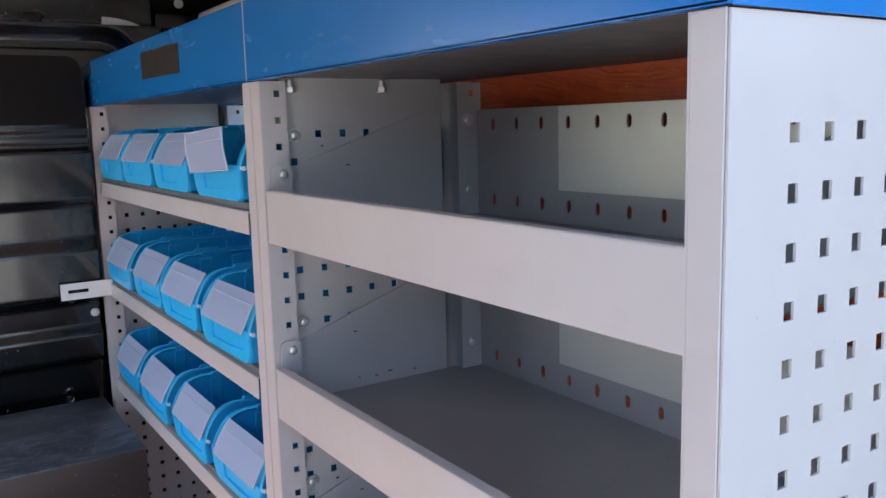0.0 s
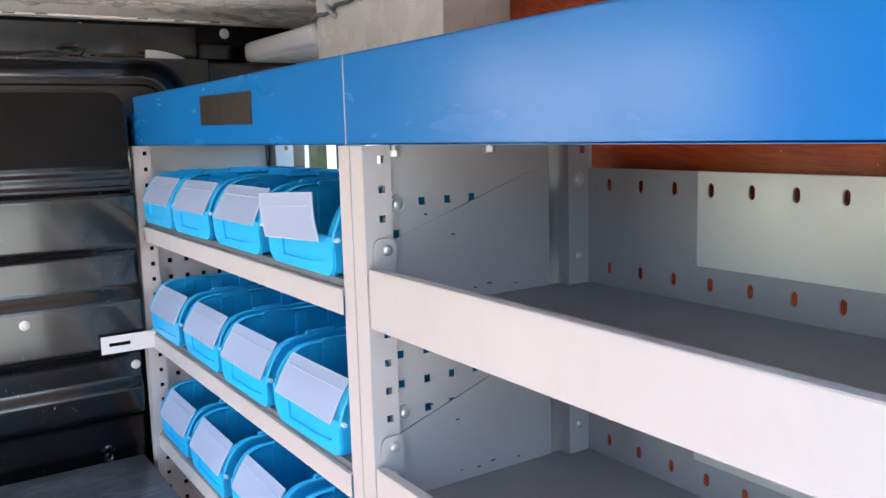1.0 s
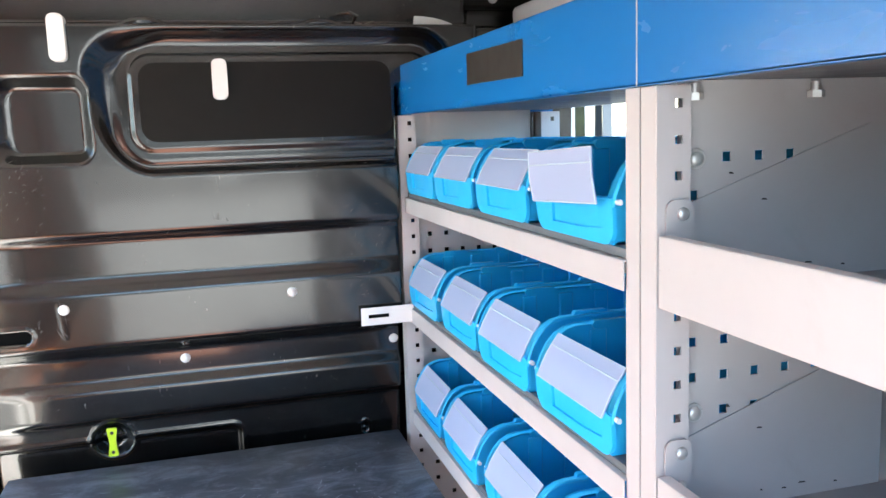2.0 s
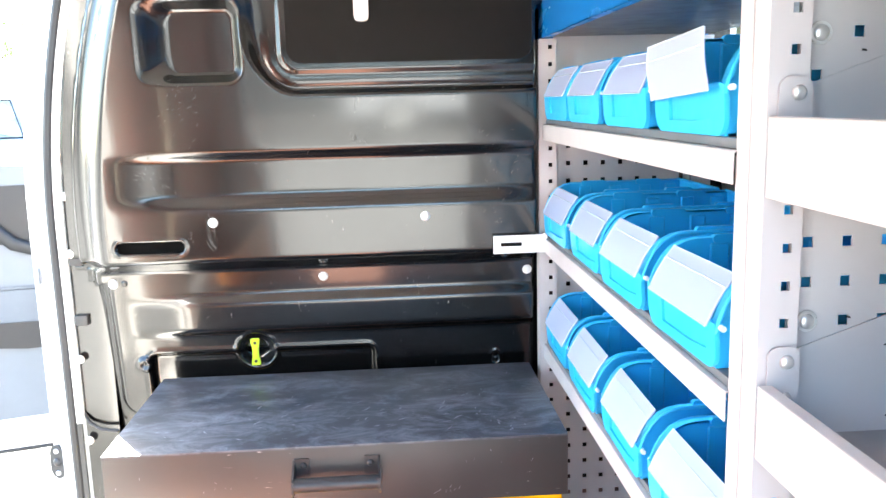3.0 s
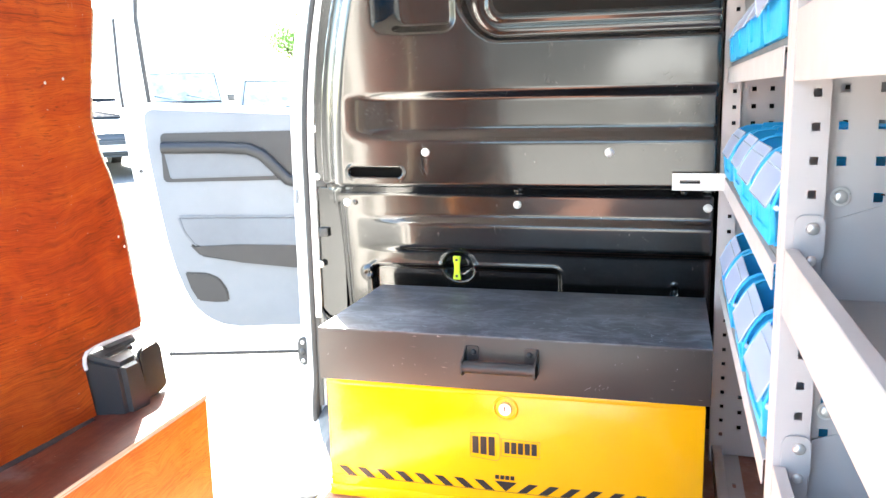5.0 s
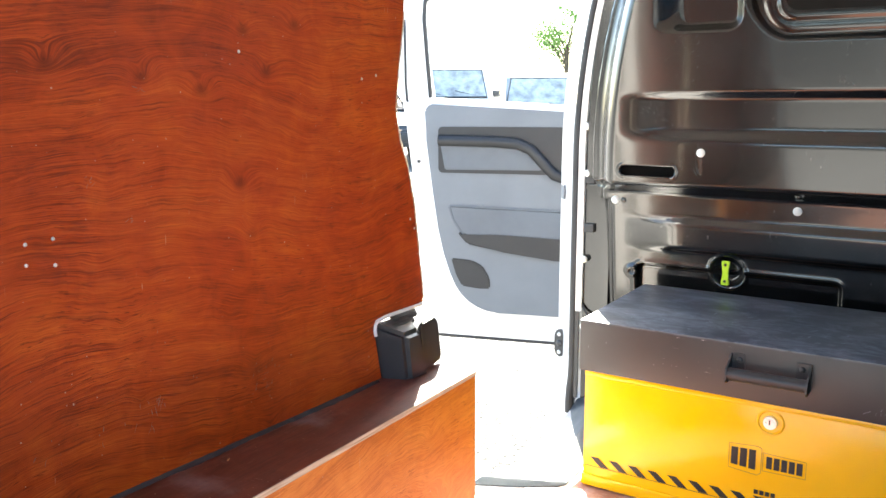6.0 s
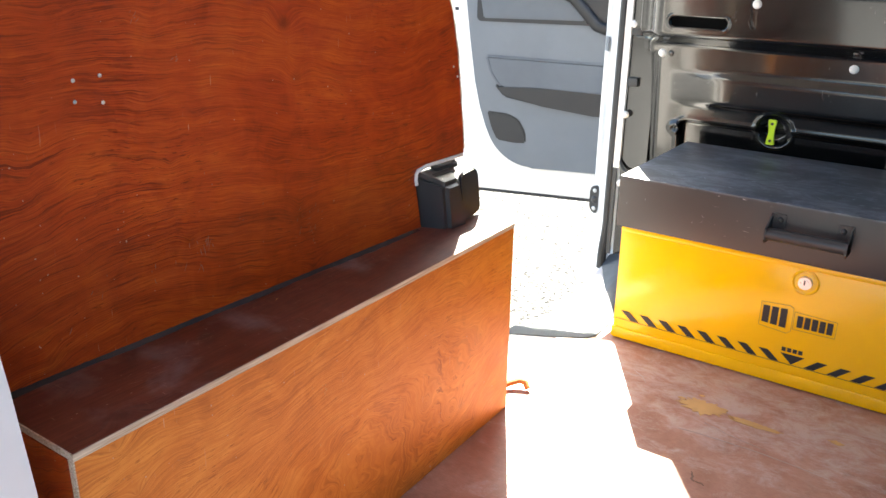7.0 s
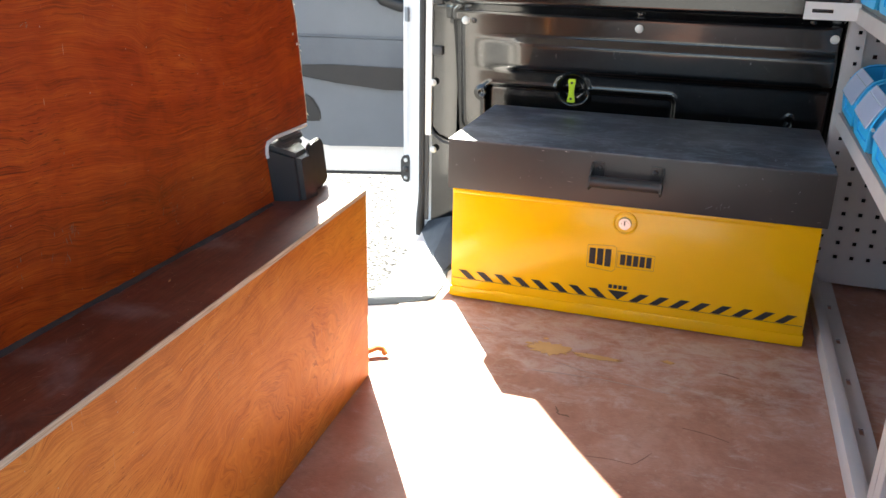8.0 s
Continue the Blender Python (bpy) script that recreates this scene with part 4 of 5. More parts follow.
fixed("rear_pillar_right", M_WHITE, "white painted rear door pillar of the van", "pillar", 1.225, 1.32, -1.46, -1.40, -0.10, 1.36, 0.012)

# added rear door leaf, unseen, folded open straight behind the rack side; blocks light
rear_door = thing("rear_door", (1.34, -1.85, 0.0), "unseen white rear door leaf added to block light, standing open", "door")
bm = bmesh.new()
for y0, y1, z0, z1 in ((-2.16, -1.48, -0.10, 0.62), (-2.16, -2.06, 0.62, 1.30), (-1.58, -1.48, 0.62, 1.30), (-2.06, -1.58, 1.20, 1.30)):
    box(bm, 1.335, 1.375, y0, y1, z0, z1)
part("leaf", bm, M_WHITE, rear_door)
solid("inner_trim", M_CARD_DARK, rear_door, 1.318, 1.3345, -2.10, -1.54, -0.04, 0.58, 0.006)
solid("glass", M_CAR_GLASS, rear_door, 1.352, 1.357, -2.058, -1.582, 0.622, 1.198)

# door pillar between the sliding door and the cab
bm = bmesh.new()
sect = [(-0.225, 0.475), (-0.262, 0.515), (-0.358, 0.632), (-0.372, 0.70), (-0.30, 0.72), (-0.225, 0.60)]
rings = []
for k in range(15):
    z = -0.12 + k * (1.44 + 0.12) / 14
    flare = 0.03 * smooth((0.12 - z) / 0.3)
    rings.append([bm.verts.new((x + bow(z) - flare, y, z)) for x, y in sect])
for a, b in zip(rings, rings[1:]):
    for k in range(len(sect)):
        bm.faces.new((a[k], a[(k + 1) % len(sect)], b[(k + 1) % len(sect)], b[k]))
bm.faces.new(rings[0])
bm.faces.new(list(reversed(rings[-1])))
pillar = setting("door_pillar", bm, M_WHITE, "white painted door pillar with seal and catch", "pillar")
bm = bmesh.new()
tube(bm, [(-0.238 + bow(z) - 0.008 * smooth((0.10 - z) / 0.10), 0.474, z) for z in [-0.035 + k * 0.035 for k in range(39)]], 0.0135, 10)
part("door_seal", bm, M_RUBBER, pillar, "black rubber door seal")
leaning("trim_strip", -0.2255, -0.2085, 0.4535, 0.4600, 0.275, 1.31, M_WHITE, "thin white edge strip", parent=pillar)
leaning("trim_strip", -0.2255, -0.2150, 0.4535, 0.4600, 0.020, 0.2748, M_PLASTIC, "black lower edge strip", 8, parent=pillar)
bm = bmesh.new()
c = Vector((-0.332, 0.598, 0.128))
N1, AL = Vector((-0.26, -0.966, 0)), Vector((-0.966, 0.26, 0))
prism(bm, rounded(-0.019, 0.019, -0.043, 0.043, 0.019), lambda u, v, w: c + AL * u + Vector((0, 0, v)) + N1 * w, 0.0, 0.010)
bmesh.ops.bevel(bm, geom=bm.edges[:], offset=0.002, segments=2, affect="EDGES")
catch = part("catch", bm, M_PLASTIC, pillar, "oval dark catch plate")
for dz, r in ((-0.028, 0.0065), (0.0, 0.011), (0.028, 0.0065)):
    bm = bmesh.new()
    dome(bm, c + N1 * 0.010 + Vector((0, 0, dz)), N1, r, 0.006)
    part("stud", bm, M_PLASTIC if dz == 0 else M_GALV, catch)
bm = bmesh.new()
c2 = Vector((-0.332, 0.592, 0.590))
N1, AL = Vector((-0.773, -0.634, 0)), Vector((-0.634, 0.773, 0))
prism(bm, rounded(-0.014, 0.014, -0.020, 0.020, 0.003), lambda u, v, w: c2 + AL * u + Vector((0, 0, v)) + N1 * w, 0.0, 0.003)
part("buffer", bm, M_CARD, pillar, "grey rectangular buffer")
# loose strip hanging in the corner of the bulkhead
bm = bmesh.new()
tube(bm, [(-0.218, 0.470, 0.335), (-0.212, 0.462, 0.300), (-0.195, 0.452, 0.275), (-0.170, 0.445, 0.262), (-0.130, 0.440, 0.258)], 0.004, 8)
part("loom", bm, M_PLASTIC, bulkhead, "thin black cable loom")

# front door standing open
DOOR_H = Vector((-0.36, 1.3134, 0))
A16 = radians(16.3)
D_U, D_N = Vector((-math.cos(A16), -math.sin(A16), 0)), Vector((math.sin(A16), -math.cos(A16), 0))


def on_door(u, v, w):
    return DOOR_H + D_U * u + D_N * w + Vector((0, 0, v))


door = thing("front_door", (-0.36, 1.3134, -0.09), "white cab door standing open with a grey inner card", "door")
bm = bmesh.new()
shell = [(0.0, -0.088), (0.80, -0.088), (0.832, -0.05), (0.845, 0.20), (0.862, 0.42), (0.90, 0.72), (0.925, 0.86), (0.0, 0.80)]
prism(bm, shell, on_door, -0.10, -0.004)
bmesh.ops.bevel(bm, geom=bm.edges[:], offset=0.012, segments=3, affect="EDGES")
part("shell", bm, M_WHITE, door)
bm = bmesh.new()
for pts in ([(0.802, 0.835), (0.925, 0.855), (0.940, 0.98), (0.938, 1.14), (0.925, 1.225), (0.88, 1.265), (0.80, 1.28), (0.79, 1.25), (0.832, 1.235), (0.838, 1.17), (0.818, 0.95)], [(0.0, 0.79), (0.805, 0.835), (0.805, 0.862), (0.0, 0.815)], [(0.80, 1.28), (0.60, 1.285), (0.40, 1.265), (0.25, 1.215), (0.12, 1.12), (0.0, 1.0), (0.0, 0.93), (0.13, 1.07), (0.26, 1.175), (0.40, 1.232), (0.60, 1.255), (0.80, 1.25)]):
    prism(bm, pts, on_door, -0.075, -0.012)
part("window_frame", bm, M_WHITE, door)
bm = bmesh.new()
prism(bm, [(0.0, 0.80), (0.812, 0.84), (0.833, 1.17), (0.80, 1.255), (0.60, 1.26), (0.40, 1.24), (0.26, 1.18), (0.0, 0.95)], on_door, -0.046, -0.042)
glass = part("glass", bm, M_GLASS, door)
glass.visible_shadow = False
bm = bmesh.new()
tube(bm, [on_door(u, v, -0.018) for u, v in ((0.808, 0.862), (0.820, 1.0), (0.832, 1.16), (0.828, 1.225), (0.79, 1.25))], 0.009, 8)
part("glass_channel", bm, M_RUBBER, door)
bm = bmesh.new()
prism(bm, [(0.889, 0.745), (0.898, 0.745), (0.912, 0.92), (0.914, 1.16), (0.905, 1.16), (0.903, 0.92)], on_door, -0.014, -0.008)
part("edge_slot", bm, M_RUBBER, door)
bm = bmesh.new()
prism(bm, rounded(0.847, 0.861, 0.608, 0.620, 0.002), on_door, -0.008, -0.001)
part("buffer", bm, M_RUBBER, door)
bm = bmesh.new()
tube(bm, [on_door(0.02 + k * 0.079, -0.094, -0.02) for k in range(11)], 0.008, 8)
part("lower_seal", bm, M_RUBBER, door)
card_pts = [(0.03, 0.022), (0.525, 0.022)] + [(0.525 + 0.20 * math.sin(radians(a)), 0.022 + 0.20 * (1 - math.cos(radians(a)))) for a in range(15, 76, 12)] + [(0.745, 0.25), (0.768, 0.35), (0.790, 0.50), (0.815, 0.70), (0.822, 0.815), (0.800, 0.838), (0.03, 0.795)]
bm = bmesh.new()
prism(bm, card_pts, on_door, -0.006, 0.022)
bmesh.ops.bevel(bm, geom=bm.edges[:], offset=0.006, segments=2, affect="EDGES")
card = part("door_card", bm, M_CARD, door, "grey moulded door card")
bm = bmesh.new()
prism(bm, rounded(0.05, 0.765, 0.574, 0.752, 0.018), on_door, 0.018, 0.026)
part("handle_recess", bm, M_CARD_DARK, card)
bm = bmesh.new()
prism(bm, [(0.738, 0.586), (0.757, 0.692), (0.45, 0.682), (0.385, 0.655), (0.345, 0.605), (0.36, 0.590)], on_door, 0.024, 0.031)
bmesh.ops.bevel(bm, geom=bm.edges[:], offset=0.004, segments=2, affect="EDGES")
part("inset", bm, M_CARD_MID, card)
bm = bmesh.new()
arm = [(0.760, 0.700), (0.55, 0.697), (0.45, 0.690), (0.40, 0.668), (0.355, 0.622), (0.310, 0.575), (0.25, 0.555), (0.10, 0.55)]
tube(bm, [on_door(u, v, 0.034) for u, v in arm], 0.021, 12)
part("pull_handle", bm, M_CARD_DARK, card)
bm = bmesh.new()
prism(bm, [(0.728, 0.450), (0.05, 0.436), (0.05, 0.25), (0.302, 0.258), (0.60, 0.300), (0.672, 0.335), (0.708, 0.385)], on_door, 0.018, 0.030)
bmesh.ops.bevel(bm, geom=bm.edges[:], offset=0.010, segments=3, affect="EDGES")
part("arm_panel", bm, M_CARD_MID, card)
bm = bmesh.new()
prism(bm, [(0.690, 0.342), (0.50, 0.338), (0.05, 0.330), (0.05, 0.240), (0.302, 0.246), (0.50, 0.270), (0.648, 0.296)], on_door, 0.020, 0.034)
bmesh.ops.bevel(bm, geom=bm.edges[:], offset=0.008, segments=3, affect="EDGES")
part("pocket", bm, M_CARD_DARK, card)
bm = bmesh.new()
prism(bm, [(0.715, 0.237), (0.63, 0.232), (0.587, 0.212), (0.558, 0.165), (0.555, 0.121), (0.60, 0.118), (0.671, 0.126), (0.695, 0.17)], on_door, 0.018, 0.027)
bmesh.ops.bevel(bm, geom=bm.edges[:], offset=0.006, segments=2, affect="EDGES")
part("speaker_grille", bm, M_CARD_DARK, card, "black speaker grille")
fixed("front_pillar", M_WHITE, "white painted pillar that carries the cab door", "pillar", -0.36, -0.24, 1.32, 1.46, -0.12, 1.35, 0.02)


# ---- rack ----
PITCH = 0.0374
HOLE = 0.0105
RX0, RX1 = 0.8225, 1.172


def grid_holes(u0, nu, v0, nv, w=HOLE, h=HOLE, du=PITCH, dv=-PITCH):
    return [(u0 + i * du, v0 + j * dv, w, h) for i in range(nu) for j in range(nv)]


rack = thing("van_rack", (1.0, -0.49, 0.0), "pale grey powder-coated steel van racking with perforated sides", "rack")


def post(y0, y1, face, dx=0.0):
    """A folded post: front face, perforated flange on the side at y = face."""
    bm = bmesh.new()
    box(bm, RX0 + dx, RX0 + dx + 0.0018, y0, y1, 0.0, 1.087, 0.0006, 1)
    s = -1 if face < (y0 + y1) / 2 else 1
    a, b = sorted((face, face - s * 0.002))
    perforated(bm, RX0 + dx + 0.0004, RX0 + dx + 0.037, 0.0, 1.087, grid_holes(0.8465 + dx, 1, 1.0705, 31, 0.0082, 0.0085, dv=-0.0345), XZ, a, b)
    return part("post", bm, M_RACK, rack)


post(0.368, 0.398, 0.362, -0.012)
post(-0.632, -0.606, -0.604)
post(-0.6625, -0.6345, -0.6645)
post(-1.391, -1.365, -1.363)


def side(y, w=0.002, x1=1.1165):
    bm = bmesh.new()
    holes = [h for h in grid_holes(0.876, 8, 1.017, 26, 0.0095, 0.0098) if h[0] < x1 - 0.03]
    perforated(bm, 0.845 if y > 0 else 0.8585, x1, 0.012, 1.0922, holes, XZ, y, y + w)
    return part("side_panel", bm, M_RACK, rack)


side(0.380)
side(-0.644)
bm = bmesh.new()
perforated(bm, RX0 + 0.001, RX1 + 0.006, 0.0, 1.086, grid_holes(0.887, 8, 1.014, 27, 0.0105, 0.0125, 0.0367, -0.0379), XZ, -1.3935, -1.3915)
part("end_panel", bm, M_RACK, rack)
for face, deep in ((0.352, 0.395), (-0.6655, -0.610), (-1.366, -1.390)):
    bm = bmesh.new()
    perforated(bm, 1.1325, RX1 + 0.003, 0.0, 1.087, [(1.158, 1.071, 0.009, 0.0095)], XZ, min(face, face + 0.002), max(face, face + 0.002))
    upright = part("rear_upright", bm, M_RACK, rack)
    bm = bmesh.new()
    box(bm, 1.1305, 1.1325, min(face, deep), max(face, deep), 0.0, 1.087)
    part("web", bm, M_SHELF, upright, "web of the folded upright, coloured darker for shade")
for y, s in ((-0.6665, -1), (0.360, -1)):
    for z in (0.965, 0.725, 0.483):
        bm = bmesh.new()
        prism(bm, rounded(0.831, 0.861, z - 0.036, z + 0.014, 0.010), XZ, y - 0.0022, y)
        lug = part("lug", bm, M_RACK, rack)
        screw(rack, (0.8485, y - 0.002, z), (0, -1, 0), 0.0068)
        screw(rack, (0.8485, y - 0.002, z - 0.034), (0, -1, 0), 0.0058)
for z in (1.016, 0.756, 0.52):
    screw(rack, (0.877, -0.6455, z), (0, -1, 0), 0.0075, 0.010)
for x, z in ((0.872, 1.073), (1.012, 1.073)):
    bm = bmesh.new()
    cyl(bm, (x, -0.650, z + 0.006), (x, -0.650, z + 0.016), 0.0048, 12)
    cyl(bm, (x, -0.650, z), (x, -0.650, z + 0.007), 0.0085, 6)
    part("bolt", bm, M_ZINC, rack)
for z in (1.031, 0.926, 0.687):
    screw(rack, (1.150, -0.6657, z), (0, -1, 0), 0.0065, 0.010 if z > 1 else 0.0)

# floor rails under the rack
bm = bmesh.new()
perforated(bm, 0.8385, 0.876, -1.385, 0.36, [(0.857, y, 0.008, 0.022) for y in (0.20, 0.02, -0.16, -0.34, -0.5)], XY, 0.018, 0.0205)
box(bm, 0.816, 0.8385, -1.385, 0.366, 0.0005, 0.042, 0.003, 2)
part("floor_rail", bm, M_RACK, rack, "pale steel floor rail")


def back_holes(z):
    return [(-0.706 - k * 0.0553, z, w, h) for k in range(12) for w, h in ((0.0082, 0.0115), (0.0058, 0.0150), (0.0030, 0.0168))]


def shelf(top, n):
    """A deep tray: front lip, floor, drilled upstand at the back, slanting cheek at each end."""
    z = top - 0.057
    it = thing("shelf", (1.0, -1.01, z), "deep pale grey steel shelf tray with a tall front lip, empty", "shelf", "rack shelves")
    bm = bmesh.new()
    box(bm, RX0 + 0.0005, RX0 + 0.0025, -1.3645, -0.6675, top - 0.070, top, 0.0008, 1)
    box(bm, RX0 + 0.0005, RX0 + 0.014, -1.3645, -0.6675, top - 0.0018, top + 0.0004, 0.0007, 1)
    box(bm, RX0 + 0.012, RX0 + 0.0138, -1.3645, -0.6675, z, top - 0.002)
    part("lip", bm, M_RACK, it)
    bm = bmesh.new()
    box(bm, RX0 + 0.012, 1.171, -1.361, -0.6455, z - 0.002, z)
    part("tray", bm, M_SHELF, it)
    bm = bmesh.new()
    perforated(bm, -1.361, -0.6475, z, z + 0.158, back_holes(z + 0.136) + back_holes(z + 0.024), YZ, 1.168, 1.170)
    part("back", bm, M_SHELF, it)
    # two overlapping pale sheets paint light patches on the back, between the hole rows
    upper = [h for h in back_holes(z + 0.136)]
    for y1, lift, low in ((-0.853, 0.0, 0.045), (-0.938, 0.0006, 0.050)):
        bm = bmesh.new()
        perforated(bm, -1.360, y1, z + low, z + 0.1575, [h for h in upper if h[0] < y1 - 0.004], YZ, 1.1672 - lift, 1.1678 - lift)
        part("liner_sheet", bm, M_LIGHT_PATCH, it, "thin pale sheet painting a patch of light")
    for y0, y1 in ((-0.6475, -0.6458), (-1.3625, -1.3608)):
        bm = bmesh.new()
        prism(bm, [(0.8625, z), (1.113, z), (1.113, z + 0.158), (1.084, z + 0.158), (0.864, z + 0.083)], XZ, y0, y1)
        cheek = part("cheek", bm, M_RACK, it)
        for x, h, w in ((0.958, 0.014, 0.003), (0.985, 0.012, 0.006), (1.006, 0.015, 0.010), (1.052, 0.010, 0.005), (0.952, 0.084, 0.007), (0.915, 0.112, 0.004)):
            bm = bmesh.new()
            prism(bm, [(x, z + h), (x + w, z + h - 0.0006), (x + w * 0.8, z + h + 0.0012), (x + w * 0.2, z + h + 0.0016)], XZ, y0 - 0.0003, y1 + 0.0003)
            part("scuff", bm, M_INK, cheek, "small dark scuff mark")
    return it


for k, top in enumerate((0.945, 0.703, 0.460)):
    shelf(top, k)

for top in (0.913, 0.676, 0.441):
    it = thing("bin_shelf", (1.0, -0.11, top - 0.03), "slim pale grey steel shelf holding storage bins", "shelf", "bin shelves")
    bm = bmesh.new()
    box(bm, RX0 - 0.004, RX0 - 0.002, -0.606, 0.372, top - 0.032, top, 0.0007, 1)
    box(bm, RX0 - 0.004, RX0 + 0.008, -0.606, 0.372, top - 0.0018, top + 0.0003, 0.0007, 1)
    part("lip", bm, M_RACK, it)
    bm = bmesh.new()
    box(bm, RX0 + 0.008, 1.168, -0.602, 0.360, top - 0.006, top - 0.004)
    box(bm, 1.166, 1.168, -0.602, 0.360, top - 0.004, top + 0.04)
    part("tray", bm, M_SHELF, it)
    bm = bmesh.new()
    box(bm, RX0 + 0.002, 1.160, -0.600, 0.358, top + 0.0006, top + 0.0115, 0.003, 2)
    part("mat", bm, M_MAT, it, "dark grey mat under the bins")

# blue top tray
tray = thing("top_tray", (1.0, -0.49, 1.088), "blue steel top tray with a deep fascia on the racking", "tray")
for y0, y1 in ((-0.6352, 0.400), (-1.396, -0.6368)):
    bm = bmesh.new()
    box(bm, 0.8175, 0.8195, y0, y1, 1.088, 1.190, 0.0007, 1)
    box(bm, 0.8175, 0.832, y0, y1, 1.088, 1.090)
    box(bm, 0.8175, 0.832, y0, y1, 1.188, 1.1904, 0.0007, 1)
    part("fascia", bm, M_BLUE, tray)
bm = bmesh.new()
box(bm, 0.820, 1.180, -1.3975, -1.3955, 1.087, 1.190, 0.0007, 1)
part("end_cap", bm, M_BLUE, tray)
bm = bmesh.new()
box(bm, 0.820, 1.180, 0.4005, 0.4025, 1.088, 1.190)
part("end_cap", bm, M_BLUE, tray)
bm = bmesh.new()
box(bm, 0.8172, 0.8190, -0.6369, -0.6351, 1.088, 1.1905)
part("seam", bm, M_RACK, tray, "pale thin edge at the joint")
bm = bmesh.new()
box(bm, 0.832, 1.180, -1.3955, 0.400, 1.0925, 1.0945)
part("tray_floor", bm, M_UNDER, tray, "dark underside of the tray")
bm = bmesh.new()
prism(bm, [(-0.106, 1.1215), (-0.106, 1.169), (-0.341, 1.166), (-0.341, 1.1185)], YZ, 0.8155, 0.8172)
part("name_plate", bm, M_PLATE, tray, "plain dark rectangular plate")

# bracket that ties the rack to the bulkhead
brk = thing("wall_bracket", (0.76, 0.352, 0.66), "pale slotted steel bracket tying the rack to the bulkhead", "bracket")
bm = bmesh.new()
perforated(bm, 0.708, 0.822, 0.648, 0.686, [(0.746, 0.667, 0.044, 0.008)], XZ, 0.336, 0.339)
box(bm, 0.820, 0.823, 0.337, 0.372, 0.648, 0.686)
part("plate", bm, M_WHITE, brk)


# ---- bins ----
def make_bin():
    """An open-fronted stacking bin. Its depth runs along x, its width along y, foot at z = 0."""
    it = thing("storage_bin", (0, 0, 0), "bright blue plastic storage bin with a clear label cover", "bin", "storage bins")
    W, D, T, F = 0.2090, 0.285, 0.0026, 0.0125
    WI = W / 2 - F
    prof = [(0.010, 0.0), (0.003, 0.008), (0.0, 0.022), (-0.001, 0.042), (0.0015, 0.054), (0.007, 0.068), (0.015, 0.082), (0.026, 0.094), (0.040, 0.101), (0.055, 0.104), (0.12, 0.105), (D, 0.105), (D, 0.0)]
    for s in (-1, 1):
        y = s * WI
        bm = bmesh.new()
        prism(bm, prof, lambda u, v, w: (u, w, v), min(y, y - s * T), max(y, y - s * T))
        side_wall = part("side_wall", bm, M_BIN, it)
        for x in (0.082, 0.145, 0.208, 0.262):
            bm = bmesh.new()
            box(bm, x - 0.012, x + 0.012, *sorted((y - s * T, y - s * (T + 0.0055))), 0.002, 0.098, 0.0018, 1)
            part("rib", bm, M_BIN, side_wall)
        # stacking lugs proud of the open edge
        for x in (0.100, 0.215):
            bm = bmesh.new()
            prism(bm, rounded(x - 0.026, x + 0.026, 0.098, 0.109, 0.005, 3), lambda u, v, w: (u, w, v), *sorted((y + s * 0.003, y - s * 0.006)))
            part("stacking_lug", bm, M_BIN, side_wall)
    solid("bottom", M_BIN, it, 0.006, D - T, -WI, WI, 0.0, T)
    solid("back_wall", M_BIN, it, D - T, D, -WI, WI, 0.0, 0.105)
    # low front wall, round at its foot, with a border round a shallow field
    bm = bmesh.new()
    front = [p for p in rounded(-W / 2 + 0.0005, W / 2 - 0.0005, 0.0, 0.09, 0.022) if p[1] < 0.045]
    lean = lambda u, v, w: (w - 0.003 * (v / 0.05), u, v)
    prism(bm, [(W / 2 - 0.0015, 0.050), (-W / 2 + 0.0015, 0.050)] + [(u * 0.99, max(v, 0.001)) for u, v in front], lean, 0.0044, 0.0066)
    front_wall = part("front_wall", bm, M_BIN, it)
    bm = bmesh.new()
    field = [(-0.092, 0.0505), (-0.088, 0.028), (-0.078, 0.018), (-0.030, 0.0135), (0.054, 0.0130), (0.054, 0.0505)]
    prism(bm, [(-W / 2 + 0.0005, 0.0505)] + front + [(W / 2 - 0.0005, 0.0505)] + field[::-1], lean, 0.0010, 0.0046)
    part("front_border", bm, M_BIN, front_wall)
    # broad flange that sweeps from the front wall up and back along each side
    for s in (-1, 1):
        bm = bmesh.new()
        outer = prof[3:12]
        for (u0, v0), (u1, v1) in zip(outer, outer[1:]):
            d = Vector((v1 - v0, u0 - u1)).normalized() * 0.0026
            prism(bm, [(u0, v0), (u1, v1), (u1 + d.x, v1 + d.y), (u0 + d.x, v0 + d.y)], lambda u, v, w: (u, w, v), *sorted((s * W / 2, s * (WI - T))))
        bmesh.ops.remove_doubles(bm, verts=bm.verts[:], dist=0.00001)
        tube(bm, [(u + 0.0012, s * (W / 2 - 0.0010), v - 0.0008) for u, v in outer], 0.0024, 6)
        part("flange", bm, M_BIN, it)
    bm = bmesh.new()
    tube(bm, [(D, -W / 2, 0.104), (D, W / 2, 0.104)], 0.004, 8)
    part("back_rim", bm, M_BIN, it)
    bm = bmesh.new()
    tube(bm, [(0.0015, -W / 2 + F, 0.050), (0.0015, W / 2 - F, 0.050)], 0.0022, 6)
    part("front_rim", bm, M_BIN, it)
    for s in (-1, 1):
        bm = bmesh.new()
        cyl(bm, (0.004, s * (WI - 0.004), 0.047), (0.004, s * (W / 2 + 0.008), 0.047), 0.0032, 10)
        part("pivot", bm, M_CLEAR_TAB, it)
    return it


